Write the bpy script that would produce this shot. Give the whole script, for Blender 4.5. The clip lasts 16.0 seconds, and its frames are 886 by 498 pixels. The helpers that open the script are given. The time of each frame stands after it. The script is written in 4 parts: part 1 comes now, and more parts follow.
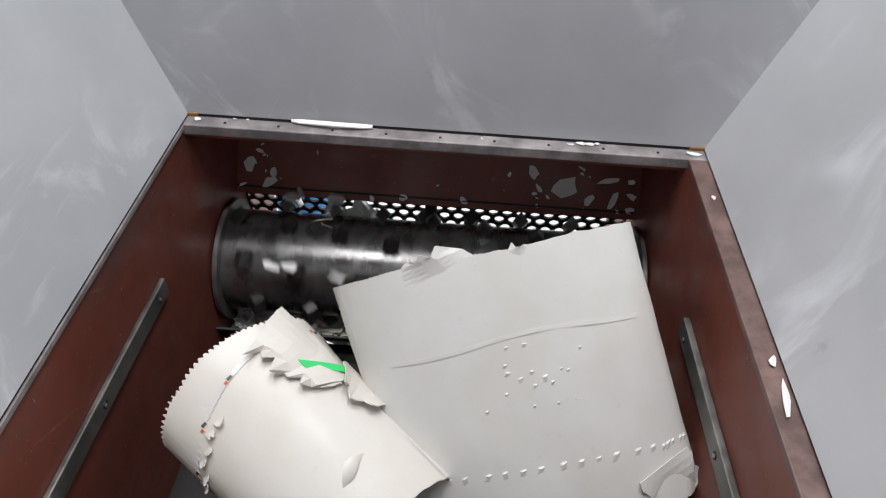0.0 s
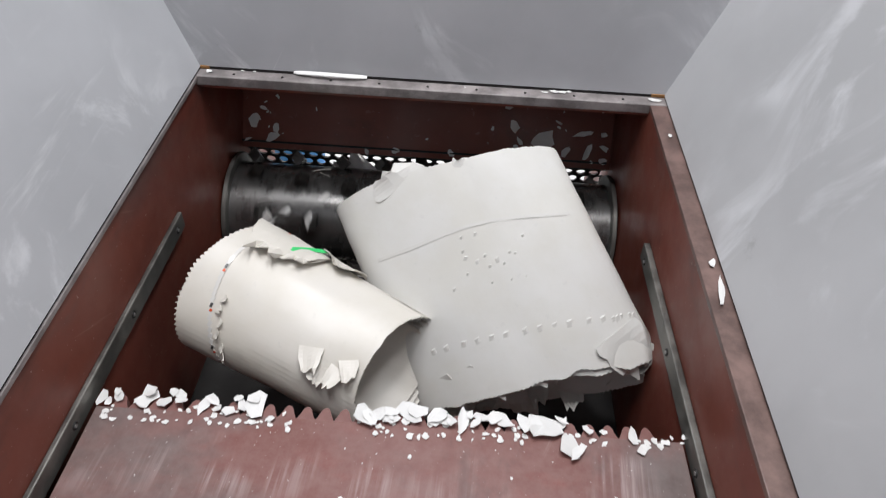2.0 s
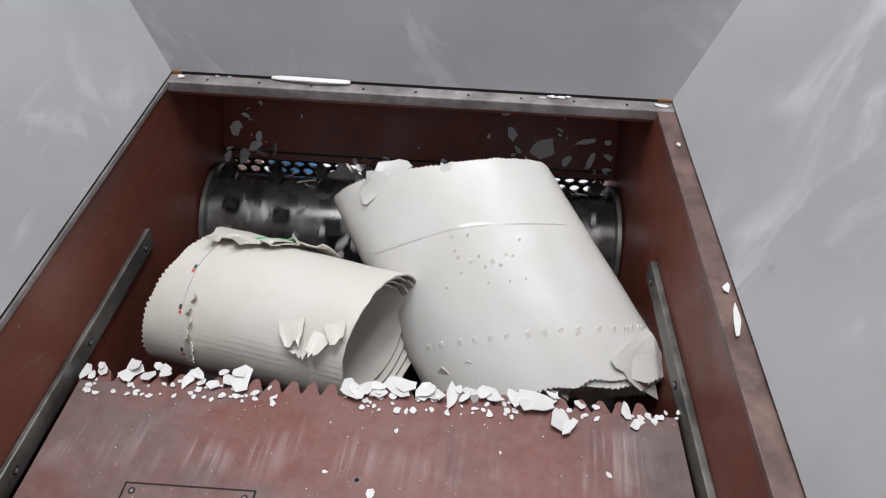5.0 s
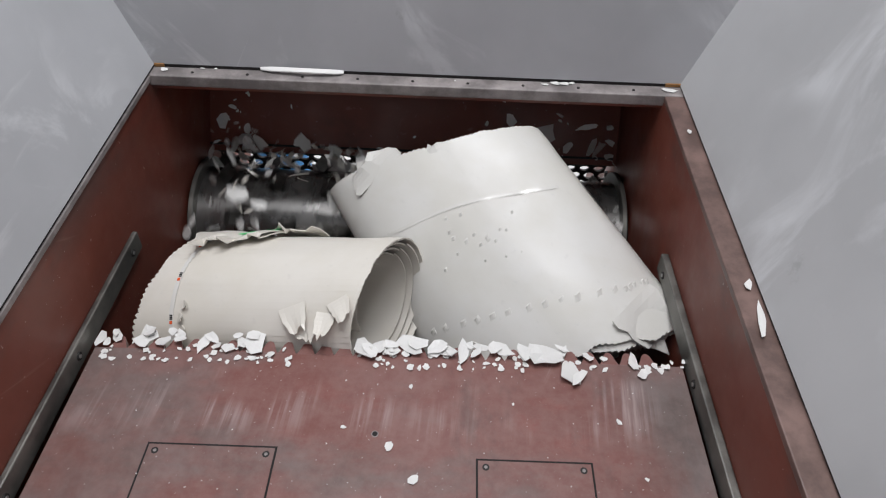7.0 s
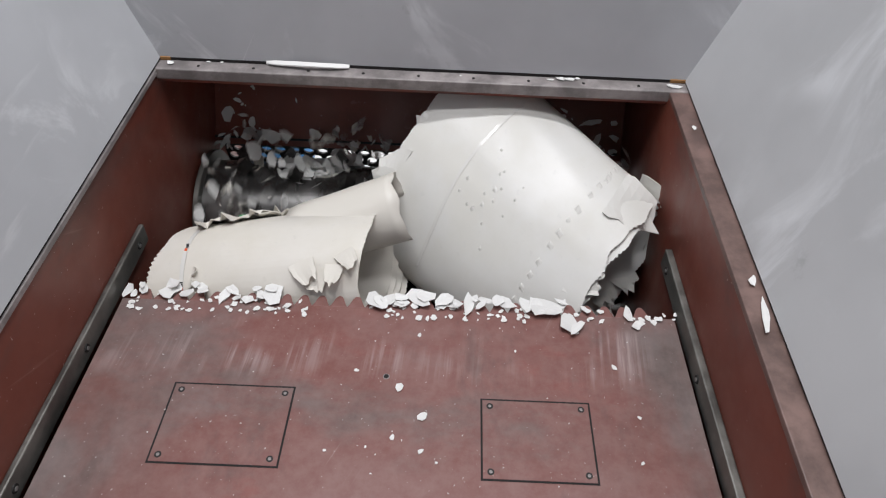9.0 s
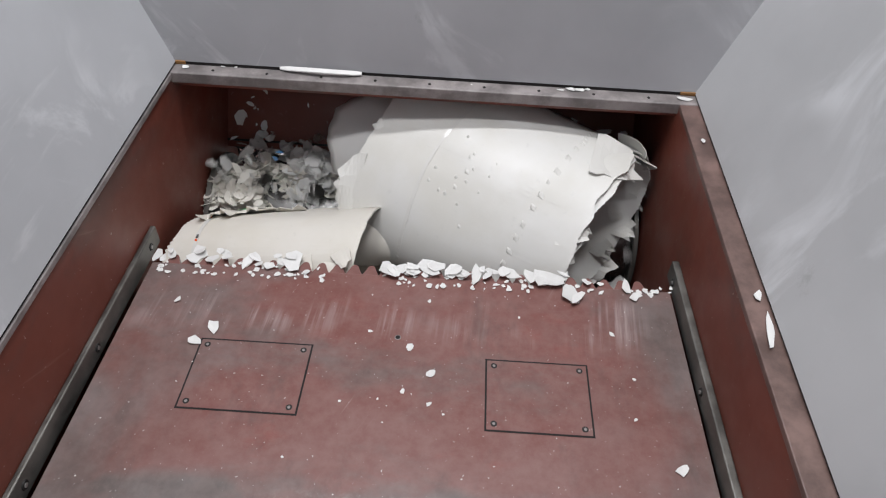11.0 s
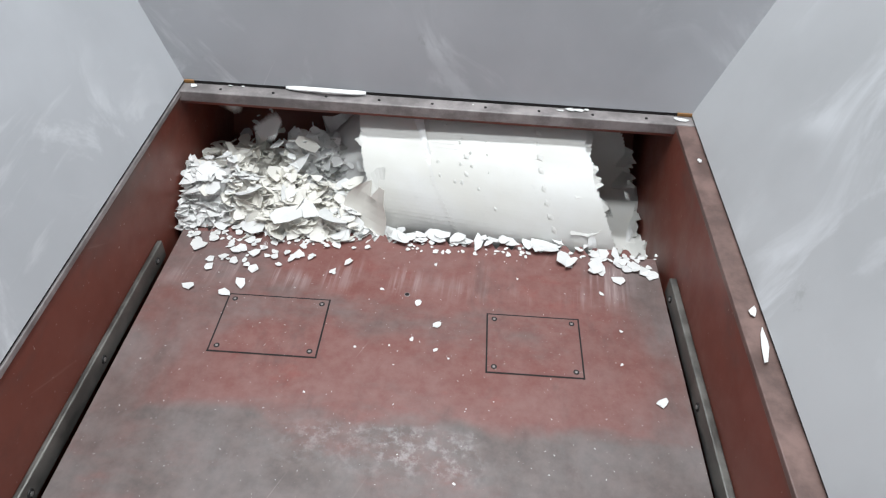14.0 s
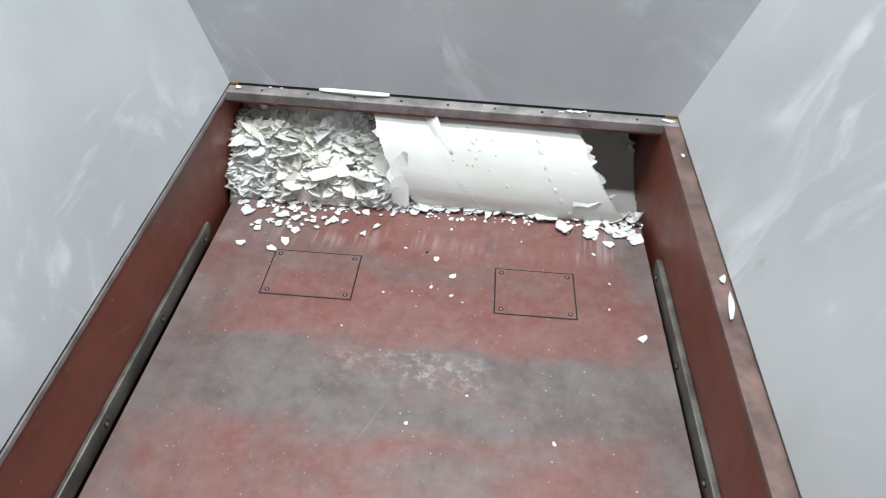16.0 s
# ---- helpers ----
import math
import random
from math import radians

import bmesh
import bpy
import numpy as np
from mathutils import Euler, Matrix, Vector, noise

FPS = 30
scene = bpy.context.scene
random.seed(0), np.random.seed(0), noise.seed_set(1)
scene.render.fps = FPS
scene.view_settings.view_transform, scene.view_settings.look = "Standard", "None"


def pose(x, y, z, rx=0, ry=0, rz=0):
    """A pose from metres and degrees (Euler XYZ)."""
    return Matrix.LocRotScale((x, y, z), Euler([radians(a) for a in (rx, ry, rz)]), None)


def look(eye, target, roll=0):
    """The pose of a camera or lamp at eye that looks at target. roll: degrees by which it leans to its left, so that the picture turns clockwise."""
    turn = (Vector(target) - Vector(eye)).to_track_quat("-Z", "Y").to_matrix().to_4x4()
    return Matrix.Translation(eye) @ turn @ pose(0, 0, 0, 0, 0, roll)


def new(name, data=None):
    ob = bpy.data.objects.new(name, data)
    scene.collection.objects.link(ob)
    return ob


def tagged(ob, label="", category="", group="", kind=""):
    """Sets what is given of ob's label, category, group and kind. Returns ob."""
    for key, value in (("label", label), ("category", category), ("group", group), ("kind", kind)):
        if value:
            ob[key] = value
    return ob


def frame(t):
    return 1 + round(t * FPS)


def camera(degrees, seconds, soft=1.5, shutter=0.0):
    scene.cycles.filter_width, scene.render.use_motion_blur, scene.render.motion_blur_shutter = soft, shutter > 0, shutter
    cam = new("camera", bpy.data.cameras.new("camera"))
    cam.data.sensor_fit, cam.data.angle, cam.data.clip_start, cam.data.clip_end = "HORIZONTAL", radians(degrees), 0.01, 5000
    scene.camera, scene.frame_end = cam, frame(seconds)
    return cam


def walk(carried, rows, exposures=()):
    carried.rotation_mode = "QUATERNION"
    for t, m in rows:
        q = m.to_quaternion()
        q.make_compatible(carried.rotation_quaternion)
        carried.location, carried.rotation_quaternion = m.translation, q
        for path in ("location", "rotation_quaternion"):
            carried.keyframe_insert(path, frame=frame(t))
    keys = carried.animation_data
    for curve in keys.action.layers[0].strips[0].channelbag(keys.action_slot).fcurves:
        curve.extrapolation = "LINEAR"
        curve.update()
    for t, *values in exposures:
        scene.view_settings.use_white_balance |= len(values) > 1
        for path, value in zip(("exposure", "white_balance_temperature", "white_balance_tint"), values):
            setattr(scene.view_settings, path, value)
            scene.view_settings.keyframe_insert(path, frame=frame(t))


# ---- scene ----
import functools

CAMROWS = [
    (0, 0.049, -1.367, 0.92, 3.66, -43.742, -2.204), (0.5, 0.038, -1.379, 0.94, 3.182, -44.063, -2.346),
    (1, 0.058, -1.406, 0.942, 3.123, -43.928, -2.169), (1.5, 0.099, -1.51, 0.944, 3.248, -43.737, -2.234),
    (2, 0.081, -1.604, 0.941, 3.132, -44.158, -2.273), (2.5, 0.087, -1.653, 0.939, 3.987, -43.819, -1.958),
    (3, 0.098, -1.67, 0.93, 4.29, -43.764, -1.888), (3.5, 0.097, -1.677, 0.916, 3.986, -43.303, -2.053),
    (4, 0.1, -1.655, 0.915, 3.548, -43.171, -1.957), (4.5, 0.126, -1.55, 0.888, 3.788, -43.365, -1.81),
    (7, 0.084, -1.408, 0.856, 1.823, -45.53, -1.493), (7.5, 0.074, -1.41, 0.856, 1.823, -45.632, -1.752),
    (8, 0.074, -1.411, 0.858, 1.883, -45.864, -1.77), (8.5, 0.076, -1.412, 0.858, 1.971, -45.904, -1.667),
    (9, 0.073, -1.412, 0.862, 2.04, -46.071, -1.708), (11.5, 0.074, -1.414, 0.878, 3.476, -45.661, -2.028),
    (12, 0.074, -1.422, 0.877, 3.444, -45.141, -2.05), (12.5, 0.073, -1.419, 0.874, 3.492, -44.966, -2.037),
    (13, 0.073, -1.418, 0.871, 3.525, -44.795, -2.126), (13.5, 0.075, -1.424, 0.883, 3.637, -44.694, -2.125),
    (14, 0.074, -1.437, 0.891, 3.666, -44.261, -2.209), (14.5, 0.083, -1.469, 0.9, 3.993, -43.779, -2.134),
    (15, 0.065, -1.527, 0.91, 4.111, -43.478, -2.538), (15.5, 0.047, -1.567, 0.921, 4.461, -43.239, -2.525),
    (16, 0.068, -1.649, 0.97, 4.562, -42.842, -2.333)]
cam = camera(66.1, 16.0, soft=1.15, shutter=0.5)
walk(cam, [(t, pose(x, y, z, 90 + p, r, w)) for t, x, y, z, w, p, r in CAMROWS], exposures=[
    (0, -0.08, 6500, 10), (3.5, -0.10, 6500, 10), (4.7, -0.18, 6500, 10), (7, -0.37, 6500, 10), (8, -0.43, 6500, 10), (8.5, -0.44, 6500, 10), (9, -0.28, 6500, 10),
    (11.5, -0.27, 6500, 10), (12, -0.15, 6480, 10), (12.5, 0.01, 6430, 9), (13, 0.08, 6370, 7), (14.5, 0.17, 6230, 4), (16, 0.28, 6220, 1)])

# ---- light: a bright workshop, lamps overhead, and an added fill behind the machine ----
world = bpy.data.worlds.new("workshop_daylight")
scene.world = world
world.use_nodes = True
world.node_tree.nodes["Background"].inputs[0].default_value = (0.90, 0.955, 1.06, 1)
world.node_tree.nodes["Background"].inputs[1].default_value = 0.085


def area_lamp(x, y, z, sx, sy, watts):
    la = bpy.data.lights.new("ceiling_or_fill_light", "AREA")
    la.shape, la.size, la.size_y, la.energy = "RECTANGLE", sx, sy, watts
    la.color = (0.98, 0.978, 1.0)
    ob = new("ceiling_or_fill_light", la)
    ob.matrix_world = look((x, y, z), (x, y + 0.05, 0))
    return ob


area_lamp(0.50, -0.02, 3.3, 0.5, 0.20, 39)
area_lamp(-0.60, -0.02, 3.3, 0.5, 0.20, 39)
area_lamp(0.50, -1.15, 3.3, 0.5, 0.3, 31)
area_lamp(-0.60, -1.15, 3.3, 0.5, 0.3, 31)
# unseen fill, added to brighten the floor that shows through the screen holes
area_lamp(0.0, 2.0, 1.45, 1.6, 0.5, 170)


# ---- materials ----
def material(name, base, rough=0.5, metal=0.0):
    m = bpy.data.materials.new(name)
    m.use_nodes = True
    b = m.node_tree.nodes["Principled BSDF"]
    b.inputs["Base Color"].default_value = (*base, 1)
    b.inputs["Roughness"].default_value = rough
    b.inputs["Metallic"].default_value = metal
    return m


class Nodes:
    """Short hand for node trees."""

    def __init__(self, m):
        self.t = m.node_tree
        self.b = self.t.nodes["Principled BSDF"]
        self.co = self.t.nodes.new("ShaderNodeTexCoord")

    def add(self, kind, **kw):
        n = self.t.nodes.new(kind)
        for k, v in kw.items():
            n.inputs[k.replace("_", " ")].default_value = v
        return n

    def link(self, a, b):
        self.t.links.new(a, b)

    def noise(self, scale, detail=5.0, rough=0.6, stretch=(1, 1, 1), turn=(0, 0, 0), distortion=0.0, at=(0, 0, 0)):
        mp = self.add("ShaderNodeMapping")
        mp.inputs["Scale"].default_value = stretch
        mp.inputs["Location"].default_value = at
        rot = self.add("ShaderNodeMapping")
        rot.inputs["Rotation"].default_value = [radians(a) for a in turn]
        self.link(self.co.outputs["Object"], rot.inputs["Vector"])
        self.link(rot.outputs[0], mp.inputs["Vector"])
        n = self.add("ShaderNodeTexNoise", Scale=scale, Detail=detail, Roughness=rough, Distortion=distortion)
        self.link(mp.outputs[0], n.inputs["Vector"])
        return n.outputs["Fac"]

    def ramp(self, fac, lo, hi, a=0.0, b=1.0):
        n = self.add("ShaderNodeMapRange")
        n.interpolation_type = "SMOOTHSTEP"
        for k, v in zip((1, 2, 3, 4), (lo, hi, a, b)):
            n.inputs[k].default_value = v
        self.link(fac, n.inputs[0])
        return n.outputs[0]

    def times(self, a, b, op="MULTIPLY"):
        n = self.add("ShaderNodeMath")
        n.operation = op
        for i, v in enumerate((a, b)):
            if isinstance(v, (int, float)):
                n.inputs[i].default_value = v
            else:
                self.link(v, n.inputs[i])
        return n.outputs[0]

    def mix(self, fac, a, b):
        n = self.add("ShaderNodeMix")
        n.data_type = "RGBA"
        self.link(fac, n.inputs[0])
        for i, v in ((6, a), (7, b)):
            if isinstance(v, tuple):
                n.inputs[i].default_value = (*v, 1)
            else:
                self.link(v, n.inputs[i])
        return n.outputs[2]

    def colour(self, c):
        self.link(c, self.b.inputs["Base Color"])

    def rough(self, r):
        self.link(r, self.b.inputs["Roughness"])

    def bump(self, h, strength=0.2, dist=0.002):
        n = self.add("ShaderNodeBump", Strength=strength, Distance=dist)
        self.link(h, n.inputs["Height"])
        self.link(n.outputs[0], self.b.inputs["Normal"])

    def axis(self, k):
        n = self.add("ShaderNodeSeparateXYZ")
        self.link(self.co.outputs["Object"], n.inputs[0])
        return n.outputs[k]


def grey_paint(name, base=(0.37, 0.375, 0.39), at=(0, 0, 0), lean=35):
    """Grey paint with wiped dust, pale scuffs in long strokes and a few dark marks."""
    m = material(name, base, 0.36)
    n = Nodes(m)
    cloud = n.ramp(n.noise(1.7, 5, 0.55, at=at), 0.32, 0.68)
    col = n.mix(cloud, tuple(c * 0.93 for c in base), tuple(c * 1.12 for c in base))
    where = n.ramp(n.noise(2.3, 3, 0.55, at=(at[0] + 4, at[1], at[2])), 0.42, 0.62)
    smear = n.times(n.ramp(n.noise(4.2, 8, 0.60, (1, 1, 0.6), (0, lean, 0), 1.6, at), 0.50, 0.68), where)
    col = n.mix(n.times(smear, 0.8), col, (0.66, 0.67, 0.69))
    stroke = n.times(n.ramp(n.noise(8, 6, 0.62, (1, 0.10, 0.10), (0, lean, 0), 0.5, at), 0.58, 0.68), n.ramp(n.noise(2.1, 3, 0.5, at=(at[0], at[1] + 3, at[2])), 0.46, 0.60))
    col = n.mix(n.times(stroke, 0.6), col, (0.70, 0.71, 0.72))
    scratch = n.times(n.ramp(n.noise(22, 4, 0.55, (1, 0.04, 0.04), (0, lean - 70, 0), 0.3, at), 0.66, 0.70), n.ramp(n.noise(2.6, 2, 0.5, at=(at[0], at[1], at[2] + 3)), 0.48, 0.6))
    col = n.mix(n.times(scratch, 0.5), col, (0.72, 0.72, 0.72))
    dirt = n.times(n.ramp(n.noise(16, 7, 0.72, at=at), 0.60, 0.74), n.ramp(n.noise(1.8, 2, 0.5, at=(at[0] + 7, at[1], at[2])), 0.52, 0.66))
    col = n.mix(n.times(dirt, 0.35), col, (0.22, 0.215, 0.21))
    n.colour(col)
    n.rough(n.times(n.ramp(smear, 0, 1, 0.32, 0.55), n.ramp(n.noise(6, 4), 0.3, 0.7, 0.0, 0.1), "ADD"))
    n.bump(n.noise(3.0, 3, 0.5, at=at), 0.15, 0.01)
    return m


def red_paint(name, base=(0.150, 0.037, 0.026)):
    """Oxide-red primer: dusty in patches, sooty in others, with long pale rubs and scratches."""
    m = material(name, base, 0.45)
    n = Nodes(m)
    col = n.mix(n.ramp(n.noise(2.2, 5, 0.6), 0.35, 0.7), base, tuple(c * k for c, k in zip(base, (1.28, 1.35, 1.35))))
    soot = n.times(n.ramp(n.noise(4, 7, 0.66, (1, 0.7, 1.3), at=(3, 3, 1)), 0.54, 0.74), 0.40)
    col = n.mix(soot, col, (0.055, 0.026, 0.022))
    dust = n.times(n.ramp(n.noise(5, 8, 0.66, (1, 0.8, 0.45), (20, 0, 0), 1.4), 0.55, 0.75), n.ramp(n.noise(1.7, 3), 0.44, 0.66))
    col = n.mix(n.times(dust, 0.22), col, (0.36, 0.24, 0.21))
    top = n.times(n.ramp(n.axis(2), -0.12, -0.02), n.ramp(n.noise(7, 6, 0.65, (1, 0.5, 1), at=(6, 1, 2)), 0.46, 0.66))
    col = n.mix(n.times(top, 0.55), col, (0.085, 0.065, 0.060))
    scr = n.times(n.ramp(n.noise(26, 4, 0.55, (1, 0.06, 1), (35, 0, 0), 0.4), 0.65, 0.70), n.ramp(n.noise(2.4, 2), 0.45, 0.6))
    col = n.mix(n.times(scr, 0.35), col, (0.36, 0.22, 0.18))
    speck = n.ramp(n.noise(120, 2, 0.5), 0.72, 0.76)
    col = n.mix(n.times(speck, 0.5), col, (0.55, 0.48, 0.45))
    n.colour(col)
    n.rough(n.ramp(n.noise(8, 4), 0.3, 0.7, 0.36, 0.56))
    n.bump(n.noise(60, 4), 0.08, 0.001)
    return m


def ram_paint():
    """Oxide-red paint worn down to grey-brown steel in broad bands and rubbed streaks."""
    m = material("worn_ram_paint", (0.2, 0.07, 0.06), 0.42)
    n = Nodes(m)
    x, y = n.axis(0), n.axis(1)
    red = n.mix(n.ramp(n.noise(3.4, 6, 0.6, at=(3, 1, 0)), 0.34, 0.66), (0.178, 0.058, 0.047), (0.208, 0.092, 0.081))
    fresh = n.times(n.ramp(n.noise(6, 5, 0.62, (0.8, 1.3, 1), at=(9, 2, 0)), 0.54, 0.66), n.ramp(n.noise(1.6, 2, 0.5, at=(2, 2, 0)), 0.40, 0.6))
    red = n.mix(n.times(fresh, 0.75), red, (0.225, 0.050, 0.036))
    # bare bands: across the plate behind the covers, along both edges, and ragged spots
    band = n.times(n.ramp(n.times(y, n.ramp(n.noise(3, 4, at=(1, 0, 0)), 0.3, 0.7, -0.05, 0.05), "ADD"), -0.78, -0.68), n.ramp(n.times(y, n.ramp(n.noise(4, 4, at=(6, 0, 0)), 0.3, 0.7, -0.02, 0.02), "ADD"), -0.480, -0.525))
    rag = n.ramp(n.noise(5, 7, 0.66, (0.6, 1.2, 1), at=(5, 3, 0)), 0.22, 0.50)
    bare = n.times(n.times(band, rag), 0.92)
    side = n.times(n.ramp(x, 0.28, 0.50), n.ramp(x, -0.34, -0.54), "MAXIMUM")
    side = n.times(n.times(side, 0.85), n.ramp(n.noise(4, 6, 0.62, (1, 0.5, 1), at=(8, 8, 0)), 0.30, 0.62))
    spots = n.times(n.ramp(n.noise(2.6, 7, 0.64, (0.7, 1.3, 1), at=(1.3, 7.7, 0)), 0.48, 0.66), 0.68)
    grey = n.times(n.times(bare, side, "MAXIMUM"), spots, "MAXIMUM")
    metal = n.mix(n.ramp(n.noise(7, 6, 0.6), 0.35, 0.68), (0.105, 0.092, 0.086), (0.165, 0.153, 0.149))
    col = n.mix(grey, red, metal)
    # rubbed pale streaks just behind the teeth
    rub = n.times(n.ramp(n.noise(70, 4, 0.6, (1, 0.04, 1), (0, 0, 4)), 0.42, 0.66), n.ramp(n.noise(5.5, 3, 0.5, (1, 0.5, 1), at=(2.2, 0.4, 0)), 0.50, 0.66))
    rub = n.times(rub, n.times(n.ramp(y, -0.20, -0.12), n.ramp(y, -0.025, -0.06)))
    col = n.mix(n.times(rub, 0.6), col, (0.52, 0.43, 0.42))
    mid = n.times(n.ramp(x, -0.3, -0.1), n.ramp(x, 0.32, 0.12))
    chalk = n.times(n.ramp(n.noise(34, 7, 0.72), 0.46, 0.64), n.ramp(n.noise(4.5, 4, at=(0, 6, 0)), 0.40, 0.60))
    chalk = n.times(n.times(chalk, mid), n.times(n.ramp(y, -0.64, -0.57), n.ramp(y, -0.50, -0.53)))
    col = n.mix(n.times(chalk, 0.5), col, (0.50, 0.49, 0.48))
    scr = n.times(n.ramp(n.noise(30, 3, 0.5, (1, 0.03, 1), (0, 0, 25), 0.5), 0.68, 0.71), n.ramp(n.noise(2.2, 2, 0.5, at=(4, 9, 0)), 0.5, 0.6))
    col = n.mix(n.times(scr, 0.5), col, (0.50, 0.42, 0.40))
    grit = n.ramp(n.noise(26, 8, 0.75, at=(2, 2, 2)), 0.3, 0.7)
    col = n.mix(n.times(grit, 0.22), col, (0.36, 0.27, 0.255))
    stain = n.times(n.ramp(n.noise(9, 7, 0.7, (1, 0.5, 1), at=(7, 1, 0)), 0.54, 0.70), 0.4)
    col = n.mix(stain, col, (0.085, 0.06, 0.055))
    speck = n.ramp(n.noise(150, 2, 0.5), 0.71, 0.75)
    col = n.mix(n.times(speck, 0.6), col, (0.6, 0.57, 0.55))
    n.colour(col)
    n.rough(n.ramp(n.noise(9, 5), 0.3, 0.7, 0.32, 0.50))
    n.bump(n.noise(70, 5, 0.6, (1, 0.4, 1)), 0.08, 0.001)
    return m


def steel(name, base, rough, metal=1.0, scale=12):
    m = material(name, base, rough, metal)
    n = Nodes(m)
    n.colour(n.mix(n.ramp(n.noise(scale, 6, 0.65), 0.35, 0.7), tuple(c * 0.6 for c in base), tuple(c * 1.2 for c in base)))
    n.rough(n.ramp(n.noise(scale * 2, 4), 0.3, 0.7, rough * 0.8, min(1, rough * 1.4)))
    n.bump(n.noise(90, 4), 0.1, 0.001)
    return m


def plastic(name, base, rough=0.38, vary=0.06, sheet=False):
    """Torn plastic; a sheet takes its clouding along its own length and girth."""
    m = material(name, base, rough)
    n = Nodes(m)
    if sheet:
        uv = n.add("ShaderNodeUVMap")
        uv.uv_map = "sheet"
        big = n.add("ShaderNodeTexNoise", Scale=4.0, Detail=5.0, Roughness=0.6)
        fine = n.add("ShaderNodeTexNoise", Scale=45.0, Detail=5.0, Roughness=0.65)
        for q in (big, fine):
            n.link(uv.outputs[0], q.inputs["Vector"])
        col = n.mix(n.ramp(big.outputs["Fac"], 0.35, 0.68), base, tuple(c * k for c, k in zip(base, (0.93, 0.92, 0.885))))
        col = n.mix(n.times(n.ramp(fine.outputs["Fac"], 0.60, 0.72), 0.35), col, tuple(c * 0.82 for c in base))
        n.colour(col)
        n.rough(n.ramp(big.outputs["Fac"], 0.3, 0.7, rough * 0.8, rough * 1.3))
        n.bump(fine.outputs["Fac"], 0.05, 0.002)
        return m
    a = n.mix(n.ramp(n.noise(0.7, 5, 0.6), 0.35, 0.7), base, tuple(c * (1 - vary) for c in base))
    info = n.add("ShaderNodeObjectInfo")
    n.colour(n.mix(n.times(info.outputs["Random"], 0.5), a, tuple(c * 0.86 for c in base)))
    n.bump(n.noise(1.2, 4), 0.1, 0.02)
    return m


GREY_BACK = grey_paint("grey_hopper_paint", (0.418, 0.423, 0.443), (0.3, 0, 0.2), 40)
GREY_LEFT = grey_paint("light_grey_hopper_paint", (0.445, 0.455, 0.475), (2, 1, 0), 60)
GREY_RIGHT = grey_paint("light_grey_hopper_paint", (0.44, 0.445, 0.455), (5, 3, 0), -35)
RED = red_paint("oxide_red_paint", (0.165, 0.043, 0.028))
RAM = ram_paint()
RIM = steel("worn_rim_steel", (0.33, 0.30, 0.295), 0.5, 0.25, 14)
FLANGE = steel("worn_flange_paint", (0.19, 0.122, 0.107), 0.42, 0.1, 14)
RAIL = steel("rail_steel", (0.20, 0.195, 0.18), 0.42, 0.6)
DARK = steel("dark_steel", (0.035, 0.033, 0.032), 0.5, 0.5)
ROTOR = steel("rotor_steel", (0.24, 0.235, 0.23), 0.26, 0.85, 7)
KNIFE = steel("knife_steel", (0.46, 0.45, 0.44), 0.3, 0.55)
TOOTH = steel("dark_knife_steel", (0.09, 0.087, 0.083), 0.32, 0.7)
BLACK = material("dark_gap", (0.012, 0.010, 0.010), 0.8)
CREAM = plastic("cream_plastic", (0.72, 0.692, 0.64), sheet=True)
WHITE = plastic("white_plastic", (0.70, 0.695, 0.672), sheet=True)
FLAKE = plastic("flake_plastic", (0.79, 0.787, 0.77), 0.45)
CREAMFLAKE = plastic("cream_flake_plastic", (0.80, 0.775, 0.71), 0.45)
CONCRETE = plastic("pale_floor_paint", (0.66, 0.66, 0.65), 0.6, 0.12)
BLUE = material("blue_paint", (0.04, 0.24, 0.55), 0.4)
ORANGE = material("orange_sealant", (0.30, 0.15, 0.05), 0.7)
GREEN = material("green_tape", (0.05, 0.62, 0.18), 0.4)
LOGORED = material("red_print", (0.75, 0.10, 0.02), 0.4)
INK = material("black_print", (0.03, 0.03, 0.03), 0.4)
CLEAR = material("clear_tape", (0.69, 0.68, 0.65), 0.22)


# ---- mesh helpers ----
def part(name, bm, mat, parent=None, label="", smooth=False, m=None):
    me = bpy.data.meshes.new(name)
    bm.normal_update()
    bm.to_mesh(me)
    bm.free()
    me.materials.append(mat)
    if smooth:
        me.shade_smooth()
    ob = new(name, me)
    if parent:
        ob.parent = parent
    if m is not None:
        ob.matrix_basis = m
    if label:
        ob["label"] = label
    return ob


def add_box(bm, x0, x1, y0, y1, z0, z1, bevel=0.0):
    v = [bm.verts.new((x, y, z)) for x in (x0, x1) for y in (y0, y1) for z in (z0, z1)]
    fs = [bm.faces.new([v[i] for i in q]) for q in ((0, 1, 3, 2), (4, 6, 7, 5), (0, 4, 5, 1), (2, 3, 7, 6), (0, 2, 6, 4), (1, 5, 7, 3))]
    if bevel:
        es = {e for f in fs for e in f.edges}
        bmesh.ops.bevel(bm, geom=list(es), offset=bevel, segments=2, affect="EDGES", profile=0.5)
    return bm


def box(*a, bevel=0.0):
    return add_box(bmesh.new(), *a, bevel=bevel)


def slab(pts, depth):
    """A plate: a polygon of 3D points, thickened along its normal by depth."""
    bm = bmesh.new()
    a = [Vector(p) for p in pts]
    nrm = (a[1] - a[0]).cross(a[2] - a[0]).normalized()
    lo = [bm.verts.new(p) for p in a]
    hi = [bm.verts.new(p + nrm * depth) for p in a]
    bm.faces.new(lo[::-1])
    bm.faces.new(hi)
    for i in range(len(a)):
        j = (i + 1) % len(a)
        bm.faces.new((lo[i], lo[j], hi[j], hi[i]))
    return bm


